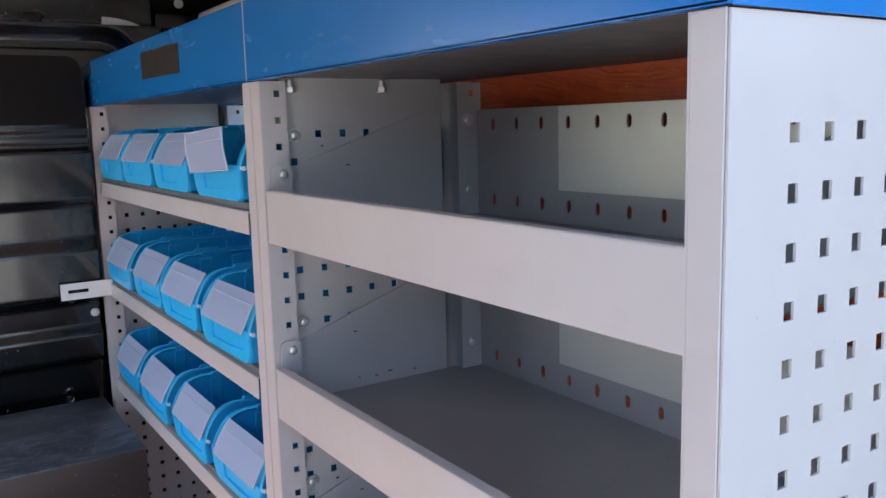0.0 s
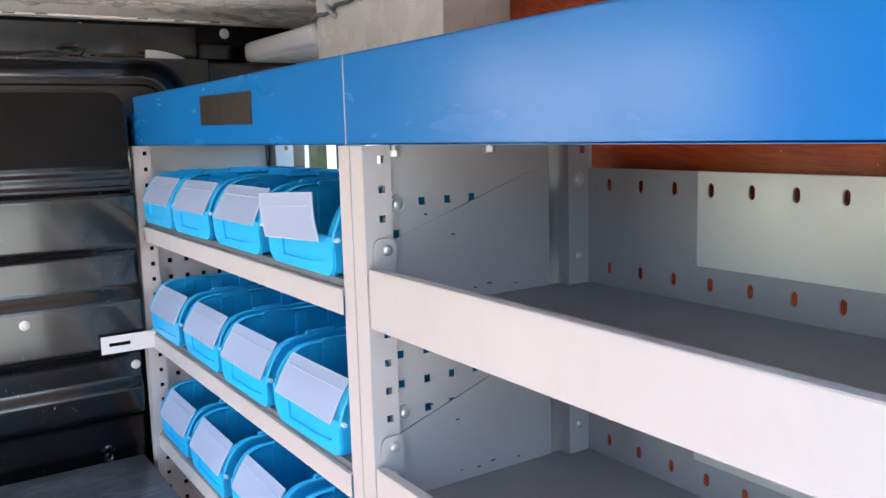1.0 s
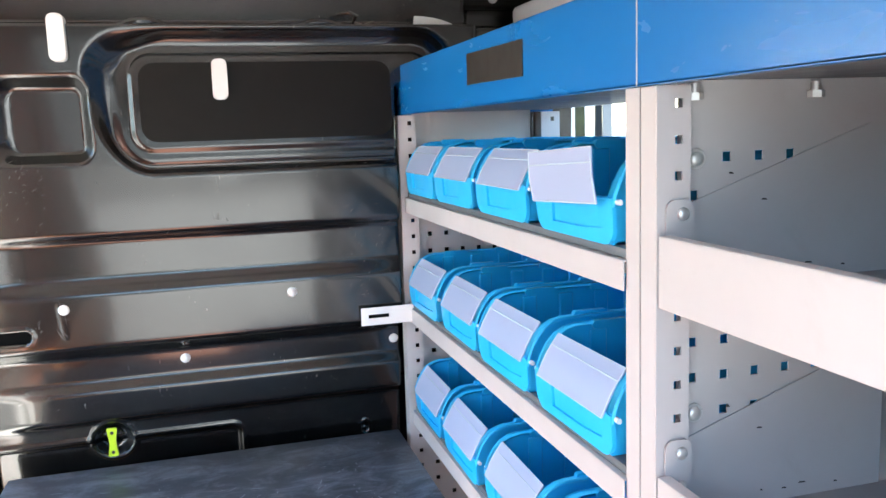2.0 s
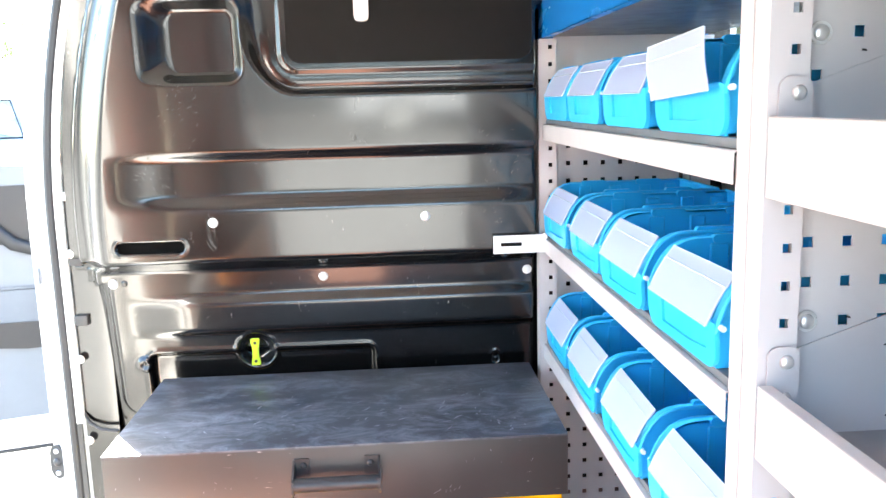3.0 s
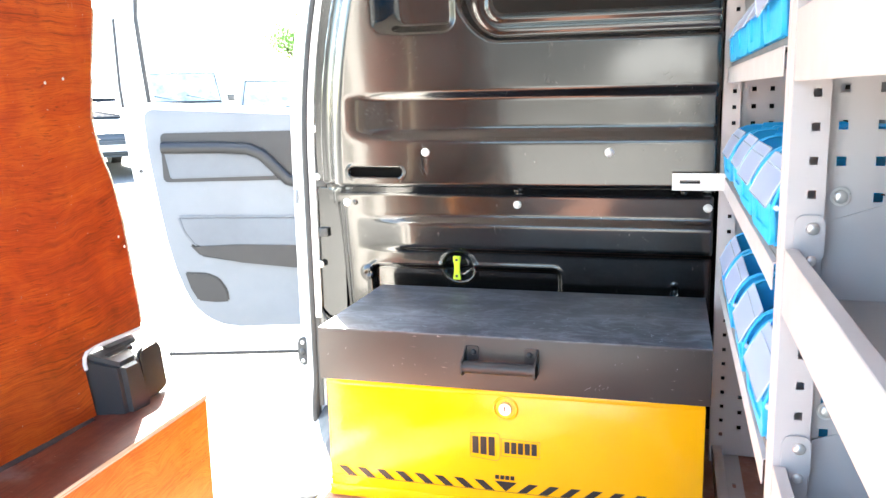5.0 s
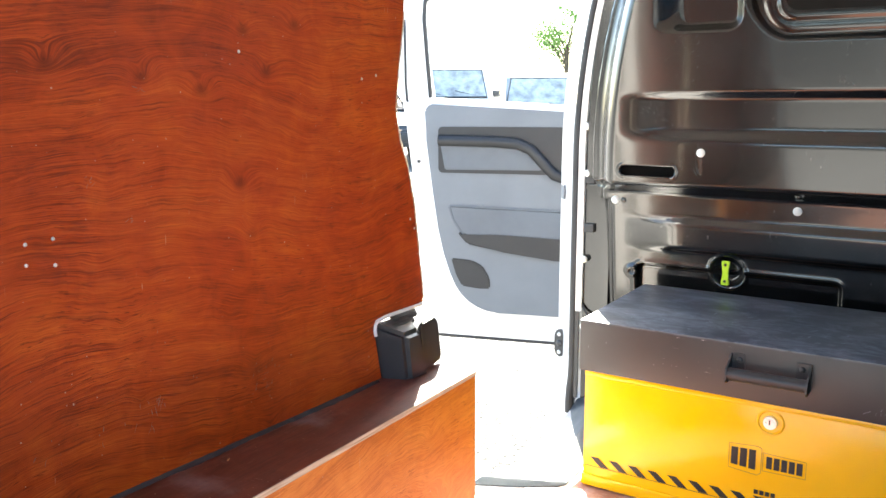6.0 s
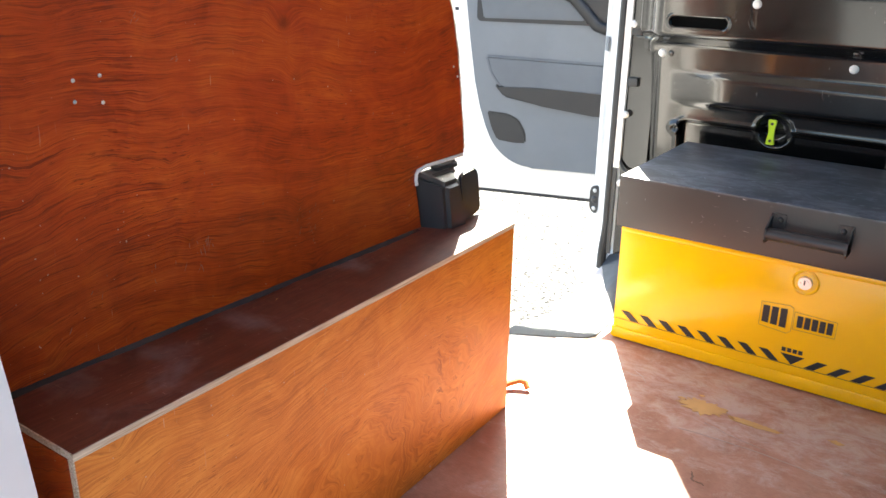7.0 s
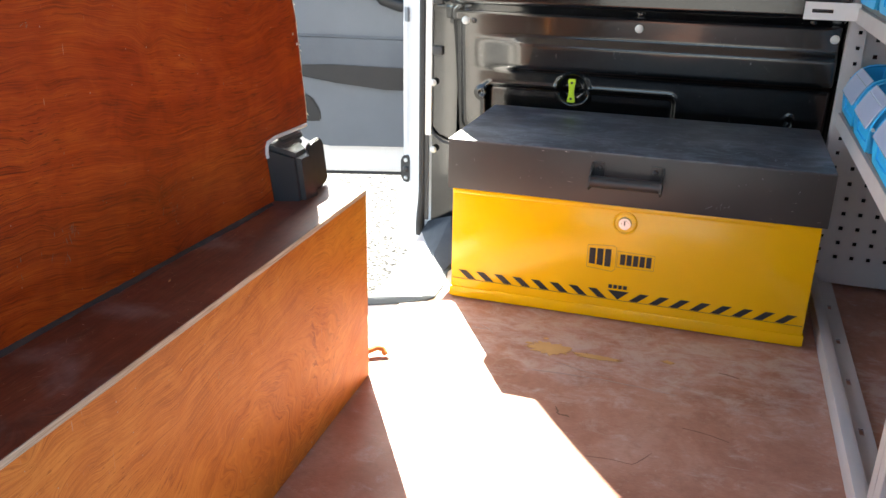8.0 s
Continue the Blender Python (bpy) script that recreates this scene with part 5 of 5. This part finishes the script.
def cover(it, hinge, lean, skew=0.0, shift=0.0):
    """The label cover: it sits between the flanges, bows slightly, and has a fold near its top."""
    W, T = 0.1790, 0.0570
    up, out = Vector((math.sin(lean), 0, math.cos(lean))), Vector((-math.cos(lean), 0, math.sin(lean)))
    c, s = math.cos(skew), math.sin(skew)

    def put(u, v, w):
        bow = 0.0022 * math.sin(math.pi * min(1.0, max(0.0, v / T)))
        return Vector(hinge) + Vector((0, shift, 0)) + up * (v * c + u * s) + Vector((0, u * c - v * s, 0)) + out * (w + bow)

    bm = bmesh.new()
    steps = [-0.004 + (T + 0.004) * k / 7 for k in range(8)]
    section = [(v, 0.0) for v in steps] + [(v, 0.0014) for v in reversed(steps)]
    prism(bm, section, lambda v, w, u: put(u, v, w), -W / 2, W / 2)
    sheet = part("label_cover", bm, M_LABEL, it, "milky clear label cover")
    bm = bmesh.new()
    a = W / 2 - 0.001
    tube(bm, [put(-a, v, 0.0014) for v in steps] + [put(a, v, 0.0014) for v in reversed(steps)], 0.0009, 6, True)
    part("rim", bm, M_CLEAR_TAB, sheet, "raised rim, paler for its edge highlight")
    bm = bmesh.new()
    tube(bm, [put(-W / 2 + 0.002, T - 0.0165, 0.0014), put(W / 2 - 0.002, T - 0.0165, 0.0014)], 0.0010, 6)
    part("fold", bm, M_CLEAR_TAB, sheet)
    return sheet


BIN_X = 0.819
first = make_bin()
cover(first, (-0.0025, 0, 0.0475), radians(31))
first.matrix_basis = pose(BIN_X, 0.234, 0.9250)
jit = random.Random(11)
spots = [(z, y) for z in (0.9250, 0.6880, 0.4530) for y in (0.234, 0.003, -0.236, -0.482)]
for n, (z, y) in enumerate(spots):
    if n == 0:
        continue
    if n == 3:
        loose = make_bin()
        loose["label"] = "bright blue plastic storage bin, its label cover hanging loose"
        cover(loose, (-0.008, 0, 0.044), radians(-4), radians(-3), 0.006)
        loose.matrix_basis = pose(BIN_X - 0.001, y, z)
    else:
        copy_thing(first, pose(BIN_X + jit.uniform(-0.003, 0.002), y + jit.uniform(-0.004, 0.004), z, 0, 0, jit.uniform(-1.0, 1.0)))

# ---- wheel arch box ----
WF = lambda y: -0.020 - (y + 1.293) * 0.0205
wb = thing("wheel_arch_box", (-0.10, -0.85, 0.0), "orange-brown plywood box over the wheel arch", "box")
bm = bmesh.new()
prism(bm, [(WF(-1.293), -1.293), (WF(-0.412), -0.412), (WF(-0.412) - 0.012, -0.412), (WF(-1.293) - 0.012, -1.293)], XY, 0.001, 0.3728)
part("front_panel", bm, M_PLY_FRONT, wb, "orange-brown plywood front")
bm = bmesh.new()
prism(bm, [(WF(-1.293) - 0.001, -1.293), (WF(-0.412) - 0.001, -0.412), (-0.30, -0.412), (-0.30, -1.293)], XY, 0.3732, 0.382)
part("top_panel", bm, M_PLY_TOP, wb, "dark worn plywood top")
scratches(wb, lambda u, v: (u, v, 0.3824), ((-0.10, -1.13, 0.015, 0.03, 16, 0.020, 80), (-0.12, -1.02, 0.014, 0.05, 14, 0.018, 95), (-0.13, -0.85, 0.014, 0.08, 14, 0.012, 100), (-0.07, -0.80, 0.02, 0.15, 10, 0.008, 90)), 45, M_DUST)
scratches(wb, lambda u, v: (WF(u) + 0.0004, u, v), ((-0.93, 0.285, 0.006, 0.006, 7, 0.010, 75), (-0.80, 0.225, 0.01, 0.006, 5, 0.006, 30), (-0.90, 0.20, 0.12, 0.08, 14, 0.008, 60)), 46, M_BARE)
bm = bmesh.new()
prism(bm, [(WF(-1.293) - 0.0125, -1.2925), (WF(-1.293) - 0.0125, -1.2805), (-0.30, -1.2805), (-0.30, -1.2925)], XY, 0.001, 0.369)
part("end_panel", bm, M_PLY, wb)
bm = bmesh.new()
prism(bm, [(WF(-1.293) + 0.0008, -1.2945), (WF(-0.412) + 0.0008, -0.411), (WF(-0.412) - 0.0005, -0.411), (WF(-1.293) - 0.0005, -1.2945)], XY, 0.3736, 0.3816)
prism(bm, [(WF(-1.293) - 0.0005, -1.2945), (WF(-1.293) - 0.0005, -1.2931), (-0.19, -1.2931), (-0.19, -1.2945)], XY, 0.3736, 0.3816)
prism(bm, [(WF(-1.293) - 0.0005, -1.2945), (WF(-1.293) - 0.0005, -1.2931), (WF(-1.293) - 0.0095, -1.2931), (WF(-1.293) - 0.0095, -1.2945)], XY, 0.001, 0.3736)
part("cut_edge", bm, M_EDGE, wb, "pale cut plywood edge")

# black cover at the end of the lining
cov = thing("belt_cover", (-0.13, -0.49, 0.382), "black moulded plastic cover on the wheel arch box", "cover")
bm = bmesh.new()
tops = [(-0.176, -0.550, 0.491), (-0.176, -0.430, 0.491), (-0.116, -0.462, 0.462), (-0.112, -0.512, 0.465)]
feet = [(-0.176, -0.530, 0.3825), (-0.176, -0.430, 0.3825), (-0.104, -0.452, 0.3825), (-0.109, -0.506, 0.3825)]
a_ring, b_ring = [bm.verts.new(p) for p in tops], [bm.verts.new(p) for p in feet]
bm.faces.new(a_ring)
bm.faces.new(b_ring[::-1])
for k in range(4):
    bm.faces.new((a_ring[k], b_ring[k], b_ring[(k + 1) % 4], a_ring[(k + 1) % 4]))
bmesh.ops.bevel(bm, geom=[e for e in bm.edges if max(v.co.z for v in e.verts) > 0.4 and max(v.co.x for v in e.verts) > -0.15], offset=0.008, segments=4, affect="EDGES")
part("body", bm, M_COVER, cov)
bm = bmesh.new()
prism(bm, [(-0.446, 0.3825), (-0.450, 0.455), (-0.446, 0.464), (-0.437, 0.468), (-0.404, 0.470), (-0.394, 0.466), (-0.389, 0.456), (-0.388, 0.395), (-0.394, 0.388), (-0.412, 0.3825)], lambda u, v, w: (w + (0.47 - v) * 0.10, u, v), -0.134, -0.127)
bmesh.ops.bevel(bm, geom=bm.edges[:], offset=0.002, segments=2, affect="EDGES")
part("flap", bm, M_COVER, cov)
slope = lambda x: 0.491 - (x + 0.176) * 0.46
bm = bmesh.new()
prism(bm, [(-0.166, -0.490), (-0.152, -0.494), (-0.149, -0.486), (-0.149, -0.424), (-0.154, -0.418), (-0.166, -0.418)], lambda u, v, w: (u, v, slope(u) + w), -0.006, 0.003)
bmesh.ops.bevel(bm, geom=bm.edges[:], offset=0.002, segments=2, affect="EDGES")
part("buckle", bm, M_COVER, cov)
bm = bmesh.new()
prism(bm, [(-0.145, -0.508), (-0.138, -0.508), (-0.138, -0.448), (-0.145, -0.444)], lambda u, v, w: (u, v, slope(u) + w), -0.004, 0.0012)
part("slot", bm, M_RUBBER, cov)
bm = bmesh.new()
rim = [(-0.544, 0.465), (-0.546, 0.474), (-0.545, 0.484), (-0.540, 0.490), (-0.518, 0.4935), (-0.48, 0.4935), (-0.44, 0.4935), (-0.412, 0.4935)]
tube(bm, [(lining_x(y) + 0.001, y, z) for y, z in rim], 0.0034, 8)
part("edge_trim", bm, M_WHITE, cov, "thin white edge trim")
cov.location.y -= 0.010

# grey bead standing in for grime along the joint of lining and box
bm = bmesh.new()
seal_rng = random.Random(8)
rows = []
for k in range(91):
    y = -1.285 + k * 0.735 / 90
    wide = 0.0045 + 0.0065 * max(0.0, noise.noise((y * 9.0, 0.4, 0.0)) + 0.35) + 0.0025 * noise.noise((y * 60.0, 1.4, 0.0))
    x, lift = lining_x(y) + 0.0003, seal_rng.uniform(0.0, 0.0006)
    rows.append([bm.verts.new(p) for p in ((x, y, 0.3855 + lift), (x + 0.0022, y, 0.3836 + lift), (x + max(0.003, wide), y, 0.3822), (x, y, 0.3818))])
for p, q in zip(rows, rows[1:]):
    for k in range(4):
        bm.faces.new((p[k], q[k], q[(k + 1) % 4], p[(k + 1) % 4]))
bm.faces.new(rows[0])
bm.faces.new(rows[-1][::-1])
part("sealant", bm, M_JOINT_GRIME, wb, "grey bead standing in for grime")

# orange strap end by the box
st = thing("strap_end", (-0.05, -0.35, 0.0), "short orange strap end curled on the floor", "strap")
bm = bmesh.new()
tube(bm, [(-0.085, -0.375, 0.006), (-0.070, -0.345, 0.012), (-0.055, -0.330, 0.016), (-0.043, -0.328, 0.014), (-0.034, -0.334, 0.006)], 0.0065, 8)
part("strap", bm, M_ORANGE, st)

# ---- tool vault ----
VX0, VX1 = 0.0, 0.783
vault = thing("tool_vault", (0.389, 0.2, 0.0), "yellow steel tool vault with a scuffed dark lid, closed", "tool box")
bm = bmesh.new()
box(bm, VX0, VX1, 0.0005, 0.388, 0.002, 0.268, 0.003, 2)
vbody = part("body", bm, M_YELLOW, vault, "yellow steel body")
solid("plinth", M_YELLOW, vault, VX0 - 0.003, VX1 + 0.003, -0.0018, 0.392, 0.005, 0.030, 0.002)
solid("runner", M_RUBBER, vault, VX0 + 0.004, VX1 - 0.004, 0.006, 0.386, 0.0, 0.0052)
solid("neck", M_YELLOW, vault, VX0 + 0.001, VX1 - 0.001, -0.004, 0.2, 0.262, 0.2735, 0.003)
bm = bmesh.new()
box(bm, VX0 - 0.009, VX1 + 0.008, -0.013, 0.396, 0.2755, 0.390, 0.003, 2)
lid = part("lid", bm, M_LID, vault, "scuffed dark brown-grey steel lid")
scratches(lid, lambda u, v: (u, v, 0.3904), ((0.52, 0.10, 0.10, 0.05, 26, 0.030, 35), (0.66, 0.20, 0.05, 0.06, 16, 0.022, 60), (0.30, 0.16, 0.10, 0.07, 18, 0.026, 20), (0.70, 0.05, 0.03, 0.02, 8, 0.014, 100), (0.15, 0.06, 0.06, 0.03, 8, 0.016, 160)), 42, M_RUB, wide=2.2)
scratches(lid, lambda u, v: (u, -0.0134, v), ((0.58, 0.298, 0.012, 0.005, 8, 0.010, 40), (0.20, 0.33, 0.08, 0.03, 8, 0.006, 80), (0.70, 0.35, 0.04, 0.02, 6, 0.006, 60)), 43, M_RUB)
for x in (0.3145, 0.4605):
    # folded ear: a foot on the lid with one bolt, and a cheek that carries the bar
    s = 1 if x < 0.4 else -1
    bm = bmesh.new()
    prism(bm, [(-0.0128, 0.317), (-0.0128, 0.366), (-0.018, 0.369), (-0.040, 0.353), (-0.058, 0.346), (-0.060, 0.325), (-0.052, 0.317)], lambda u, v, w: (w, u, v), x - 0.002, x + 0.002)
    prism(bm, rounded(*sorted((x - s * 0.002, x + s * 0.026)), 0.336, 0.369, 0.003, 3), XZ, -0.0165, -0.0132)
    part("handle_bracket", bm, M_PLASTIC, lid)
bm = bmesh.new()
cyl(bm, (0.313, -0.046, 0.335), (0.462, -0.046, 0.335), 0.0125, 24)
for x in (0.3125, 0.4600):
    cyl(bm, (x, -0.046, 0.335), (x + 0.0025, -0.046, 0.335), 0.0145, 20)
part("handle_bar", bm, M_PLASTIC, lid)
for x in (0.3305, 0.4450):
    bm = bmesh.new()
    dome(bm, (x, -0.0165, 0.357), (0, -1, 0), 0.0062, 0.0045)
    part("bolt", bm, M_PLASTIC, lid)
bm = bmesh.new()
tube(bm, [(0.392 + 0.024 * math.cos(k * math.tau / 28), 0.0012, 0.2345 + 0.024 * math.sin(k * math.tau / 28)) for k in range(28)], 0.0030, 8, True)
part("lock_dish", bm, M_YELLOW, vbody, "pressed ring round the lock")
lock = bmesh.new()
cyl(lock, (0.392, 0.001, 0.2345), (0.392, -0.006, 0.2345), 0.0140, 28, 0.0128)
cyl(lock, (0.392, -0.006, 0.2345), (0.392, -0.0085, 0.2345), 0.0085, 20)
lock = part("lock", lock, M_ZINC, vbody, "round chrome lock")
bm = bmesh.new()
box(bm, 0.3905, 0.3935, -0.0092, -0.0082, 0.2320, 0.2420)
part("keyhole", bm, M_INK, lock)


def print_on_front(name, outline, material, label="", lift=0.0004):
    bm = bmesh.new()
    prism(bm, outline, XZ, -lift - 0.0004, -lift + 0.0002)
    return part(name, bm, material, vbody, label, flat=True)


def outline_print(pts, t=0.0009):
    """A thin closed line round a badge."""
    bm = bmesh.new()
    for (x0, z0), (x1, z1) in zip(pts, pts[1:] + pts[:1]):
        n = Vector((z0 - z1, x1 - x0)).normalized() * t / 2
        prism(bm, [(x0 + n.x, z0 + n.y), (x1 + n.x, z1 + n.y), (x1 - n.x, z1 - n.y), (x0 - n.x, z0 - n.y)], XZ, -0.0008, -0.0002)
    return part("badge_outline", bm, M_PRINT_LINE, vbody, flat=True)


outline_print([(0.317, 0.124), (0.317, 0.176), (0.373, 0.180), (0.380, 0.176), (0.380, 0.125), (0.373, 0.119)])
outline_print([(0.383, 0.131), (0.383, 0.169), (0.463, 0.167), (0.463, 0.132)])
for k in range(3):
    x, rise = 0.3215 + k * 0.0172, 0.0012 * k
    print_on_front("badge_bar", [(x, 0.1325 - rise), (x + 0.0132, 0.1318 - rise), (x + 0.0132, 0.1698 + rise * 0.6), (x, 0.1692 + rise * 0.6)], M_INK)
for k in range(5):
    x = 0.3895 + k * 0.0141
    print_on_front("badge_bar", [(x, 0.1375), (x + 0.0108, 0.1375), (x + 0.0108, 0.1625), (x, 0.1625)], M_INK)
for k in range(4):
    x = 0.3695 + k * 0.0108
    print_on_front("name_bar", [(x, 0.0790), (x + 0.0082, 0.0790), (x + 0.0082, 0.0880), (x, 0.0880)], M_INK)
mid = 0.392
print_on_front("hazard_line", [(0.004, 0.0512), (VX1 - 0.004, 0.0512), (VX1 - 0.004, 0.0520), (0.004, 0.0520)], M_INK)
print_on_front("hazard_stripe", [(mid, 0.053), (mid + 0.0235, 0.0745), (mid - 0.0235, 0.0745)], M_INK)
for s in (-1, 1):
    for k in range(8):
        c = mid + s * (0.046 + k * 0.0438)
        print_on_front("hazard_stripe", [(c - s * 0.0215, 0.0530), (c - s * 0.0025, 0.0530), (c + s * 0.0215, 0.0735), (c + s * 0.0025, 0.0735)], M_INK)


# ---- parked vehicles and trees outside ----
def vehicle(name, label, paint, at, turn, length, height, width=1.8, boxy=False, glazing=None):
    glazing = glazing or M_CAR_GLASS
    it = thing(name, (0, 0, 0), label, "van" if boxy else "car", "parked vehicles")
    L, H, W = length, height, width
    if boxy:
        low = [(-L / 2, 0.35), (-L / 2, 1.0), (-L / 2 + 0.05, H - 0.1), (-L / 2 + 0.2, H), (L * 0.22, H), (L * 0.30, H - 0.12), (L * 0.42, 1.15), (L * 0.49, 0.95), (L / 2, 0.7), (L / 2, 0.35)]
    else:
        low = [(-L / 2, 0.35), (-L / 2, 0.75), (-L * 0.47, 0.98), (-L * 0.40, 1.05), (-L * 0.30, H - 0.05), (-L * 0.1, H), (L * 0.08, H - 0.04), (L * 0.23, 1.0), (L * 0.42, 0.90), (L * 0.49, 0.74), (L / 2, 0.6), (L / 2, 0.35)]
    bm = bmesh.new()
    prism(bm, low, XZ, -W / 2, W / 2)
    for v in bm.verts:
        if v.co.z > 0.95:
            v.co.y *= 0.86
    bmesh.ops.bevel(bm, geom=bm.edges[:], offset=0.06, segments=3, affect="EDGES")
    shell = part("body", bm, paint, it)
    front = (L * 0.305, L * 0.415) if boxy else (L * 0.10, L * 0.225)
    ztop, zlow = (H - 0.18, 1.2) if boxy else (H - 0.10, 1.03)
    bm = bmesh.new()
    prism(bm, [(-W * 0.40, zlow), (W * 0.40, zlow), (W * 0.35, ztop), (-W * 0.35, ztop)], lambda u, v, w: (front[1] + (front[0] - front[1]) * (v - zlow) / (ztop - zlow) + w + 0.02, u, v), 0.0, 0.02)
    screen = part("windscreen", bm, glazing, shell)
    slant = lambda u, v, w: (front[1] + (front[0] - front[1]) * (v - zlow) / (ztop - zlow) + w + 0.041, u, v)
    for u in (-W * 0.05, W * 0.30):
        bm = bmesh.new()
        prism(bm, [(u, zlow + 0.03), (u + 0.03, zlow + 0.02), (u - 0.50, zlow + 0.13), (u - 0.50, zlow + 0.15)], slant, 0.0, 0.015)
        part("wiper", bm, M_PLASTIC, screen)
    bm = bmesh.new()
    tube(bm, [slant(u, v, 0.0) for u, v in ((-W * 0.40, zlow), (W * 0.40, zlow), (W * 0.35, ztop), (-W * 0.35, ztop))], 0.022, 6, True)
    part("screen_seal", bm, M_RUBBER, screen)
    for s in (-1, 1):
        bm = bmesh.new()
        x0, x1 = (L * 0.12, L * 0.34) if boxy else (-L * 0.30, L * 0.12)
        prism(bm, [(x0, zlow + 0.02), (x1, zlow + 0.02), (x1 - 0.25, ztop - 0.02), (x0 + 0.12, ztop - 0.02)], XZ, s * W * 0.435 - 0.012, s * W * 0.435 + 0.012)
        part("side_window", bm, glazing, shell)
        bm = bmesh.new()
        box(bm, L * 0.485, L * 0.508, s * W * 0.36 - 0.18, s * W * 0.36 + 0.14, 0.66, 0.82, 0.03)
        part("headlight", bm, M_ZINC, shell)
        bm = bmesh.new()
        box(bm, x1 - 0.12, x1 + 0.05, s * (W / 2 + 0.02) - 0.09, s * (W / 2 + 0.02) + 0.09, zlow, zlow + 0.16, 0.03)
        part("door_mirror", bm, M_PLASTIC, shell)
        for x in (-L * 0.31, L * 0.32):
            bm = bmesh.new()
            cyl(bm, (x, s * (W / 2 - 0.2), 0.32), (x, s * (W / 2 + 0.01), 0.32), 0.32, 24)
            wheel = part("wheel", bm, M_TYRE, it)
            bm = bmesh.new()
            cyl(bm, (x, s * (W / 2 - 0.02), 0.32), (x, s * (W / 2 + 0.02), 0.32), 0.20, 20)
            part("rim", bm, M_ZINC, wheel)
    bm = bmesh.new()
    box(bm, L * 0.49, L * 0.512, -0.45, 0.45, 0.45, 0.64, 0.03)
    part("grille", bm, M_PLASTIC, shell)
    bm = bmesh.new()
    box(bm, L * 0.511, L * 0.518, -0.26, 0.26, 0.46, 0.57)
    part("number_plate", bm, M_WHITE, shell)
    it.matrix_basis = pose(at[0], at[1], ground_z(at[1]), 0, 0, turn)
    return it


vehicle("parked_car", "silver parked car facing the van", M_CAR_SILVER, (-6.3, 12.7), -62, 4.4, 1.72, glazing=M_GLARE_GLASS)
vehicle("parked_car", "silver parked car added unseen behind the van", M_CAR_SILVER, (2.0, -10.5), 0, 4.2, 1.50)
vehicle("parked_car", "dark grey parked car beyond the open cab door", M_CAR_GREY, (-10.4, 12.4), -40, 4.2, 1.48)
vehicle("parked_van", "white parked panel van facing the open cab door", M_WHITE, (-10.2, 15.6), -58, 5.0, 1.98, 1.95, True, M_GLARE_GLASS)
vehicle("parked_van", "white parked panel van beside the dark car", M_WHITE, (-5.6, 17.6), -75, 5.2, 2.0, 1.95, True, M_GLARE_GLASS)


def tree(at, height, spread, seed):
    it = thing("tree", (at[0], at[1], ground_z(at[1])), "leafy green tree at the edge of the car park", "tree", "trees")
    rng = random.Random(seed)
    bm = bmesh.new()
    base = Vector((at[0], at[1], ground_z(at[1]) - 0.05))
    tips = []
    tube(bm, [base, base + Vector((0.05, 0, height * 0.25)), base + Vector((0.0, 0.1, height * 0.5))], 0.16, 10)
    for k in range(9):
        a = k * math.tau / 9 + rng.uniform(-0.3, 0.3)
        s = base + Vector((0, 0, height * rng.uniform(0.28, 0.5)))
        e = s + Vector((math.cos(a) * spread * rng.uniform(0.4, 0.8), math.sin(a) * spread * rng.uniform(0.4, 0.8), height * rng.uniform(0.15, 0.42)))
        tube(bm, [s, (s + e) / 2 + Vector((0, 0, 0.15)), e], 0.05, 6)
        tips.append(e)
    tips.append(base + Vector((0, 0, height * 0.9)))
    part("trunk", bm, M_BARK, it)
    verts, faces = [], []
    for tip in tips:
        for _ in range(420):
            d = Vector((rng.gauss(0, 1), rng.gauss(0, 1), rng.gauss(0, 0.8)))
            p = tip + d * spread * 0.24 - Vector(it.location)
            q = Euler((rng.uniform(0, 6.3), rng.uniform(0, 6.3), rng.uniform(0, 6.3))).to_matrix()
            r = rng.uniform(0.06, 0.13)
            n = len(verts)
            verts += [p + q @ Vector(c) * r for c in ((-1, 0, 0), (0, 0.45, 0.1), (1, 0, 0), (0, -0.45, 0.1))]
            faces.append((n, n + 1, n + 2, n + 3))
    me = bpy.data.meshes.new("crown")
    me.from_pydata([tuple(v) for v in verts], [], faces)
    me.materials.append(M_LEAF)
    crown = new("crown", me)
    crown.parent = it
    return it


tree((-21.6, 47.0), 6.8, 2.4, 1)
tree((-36.0, 41.0), 7.0, 2.8, 2)


# ---- fence beyond the side window ----
fence = thing("fence", (4.30, 6.75, ground_z(6.75)), "olive-green board fence ending at pale and dark posts", "fence")
fence_turn = Matrix.Translation((4.30, 6.75, ground_z(6.75))) @ Matrix.Rotation(radians(-25.6), 4, "Z")
for k in range(14):
    bm = bmesh.new()
    box(bm, -1.33 + k * 0.095, -1.33 + k * 0.095 + 0.105, -0.010 + 0.024 * (k % 2), 0.010 + 0.024 * (k % 2), 0.0, 3.0, 0.004, 1)
    bm.transform(fence_turn)
    part("board", bm, M_OLIVE, fence)
for x, wide, mat in ((0.055, 0.10, M_GALV), (0.145, 0.075, M_CAR_DARK), (0.235, 0.10, M_RENDER)):
    bm = bmesh.new()
    box(bm, x - wide / 2, x + wide / 2, -0.04, 0.04, 0.0, 3.1, 0.01, 1)
    bm.transform(fence_turn)
    part("post", bm, mat, fence)
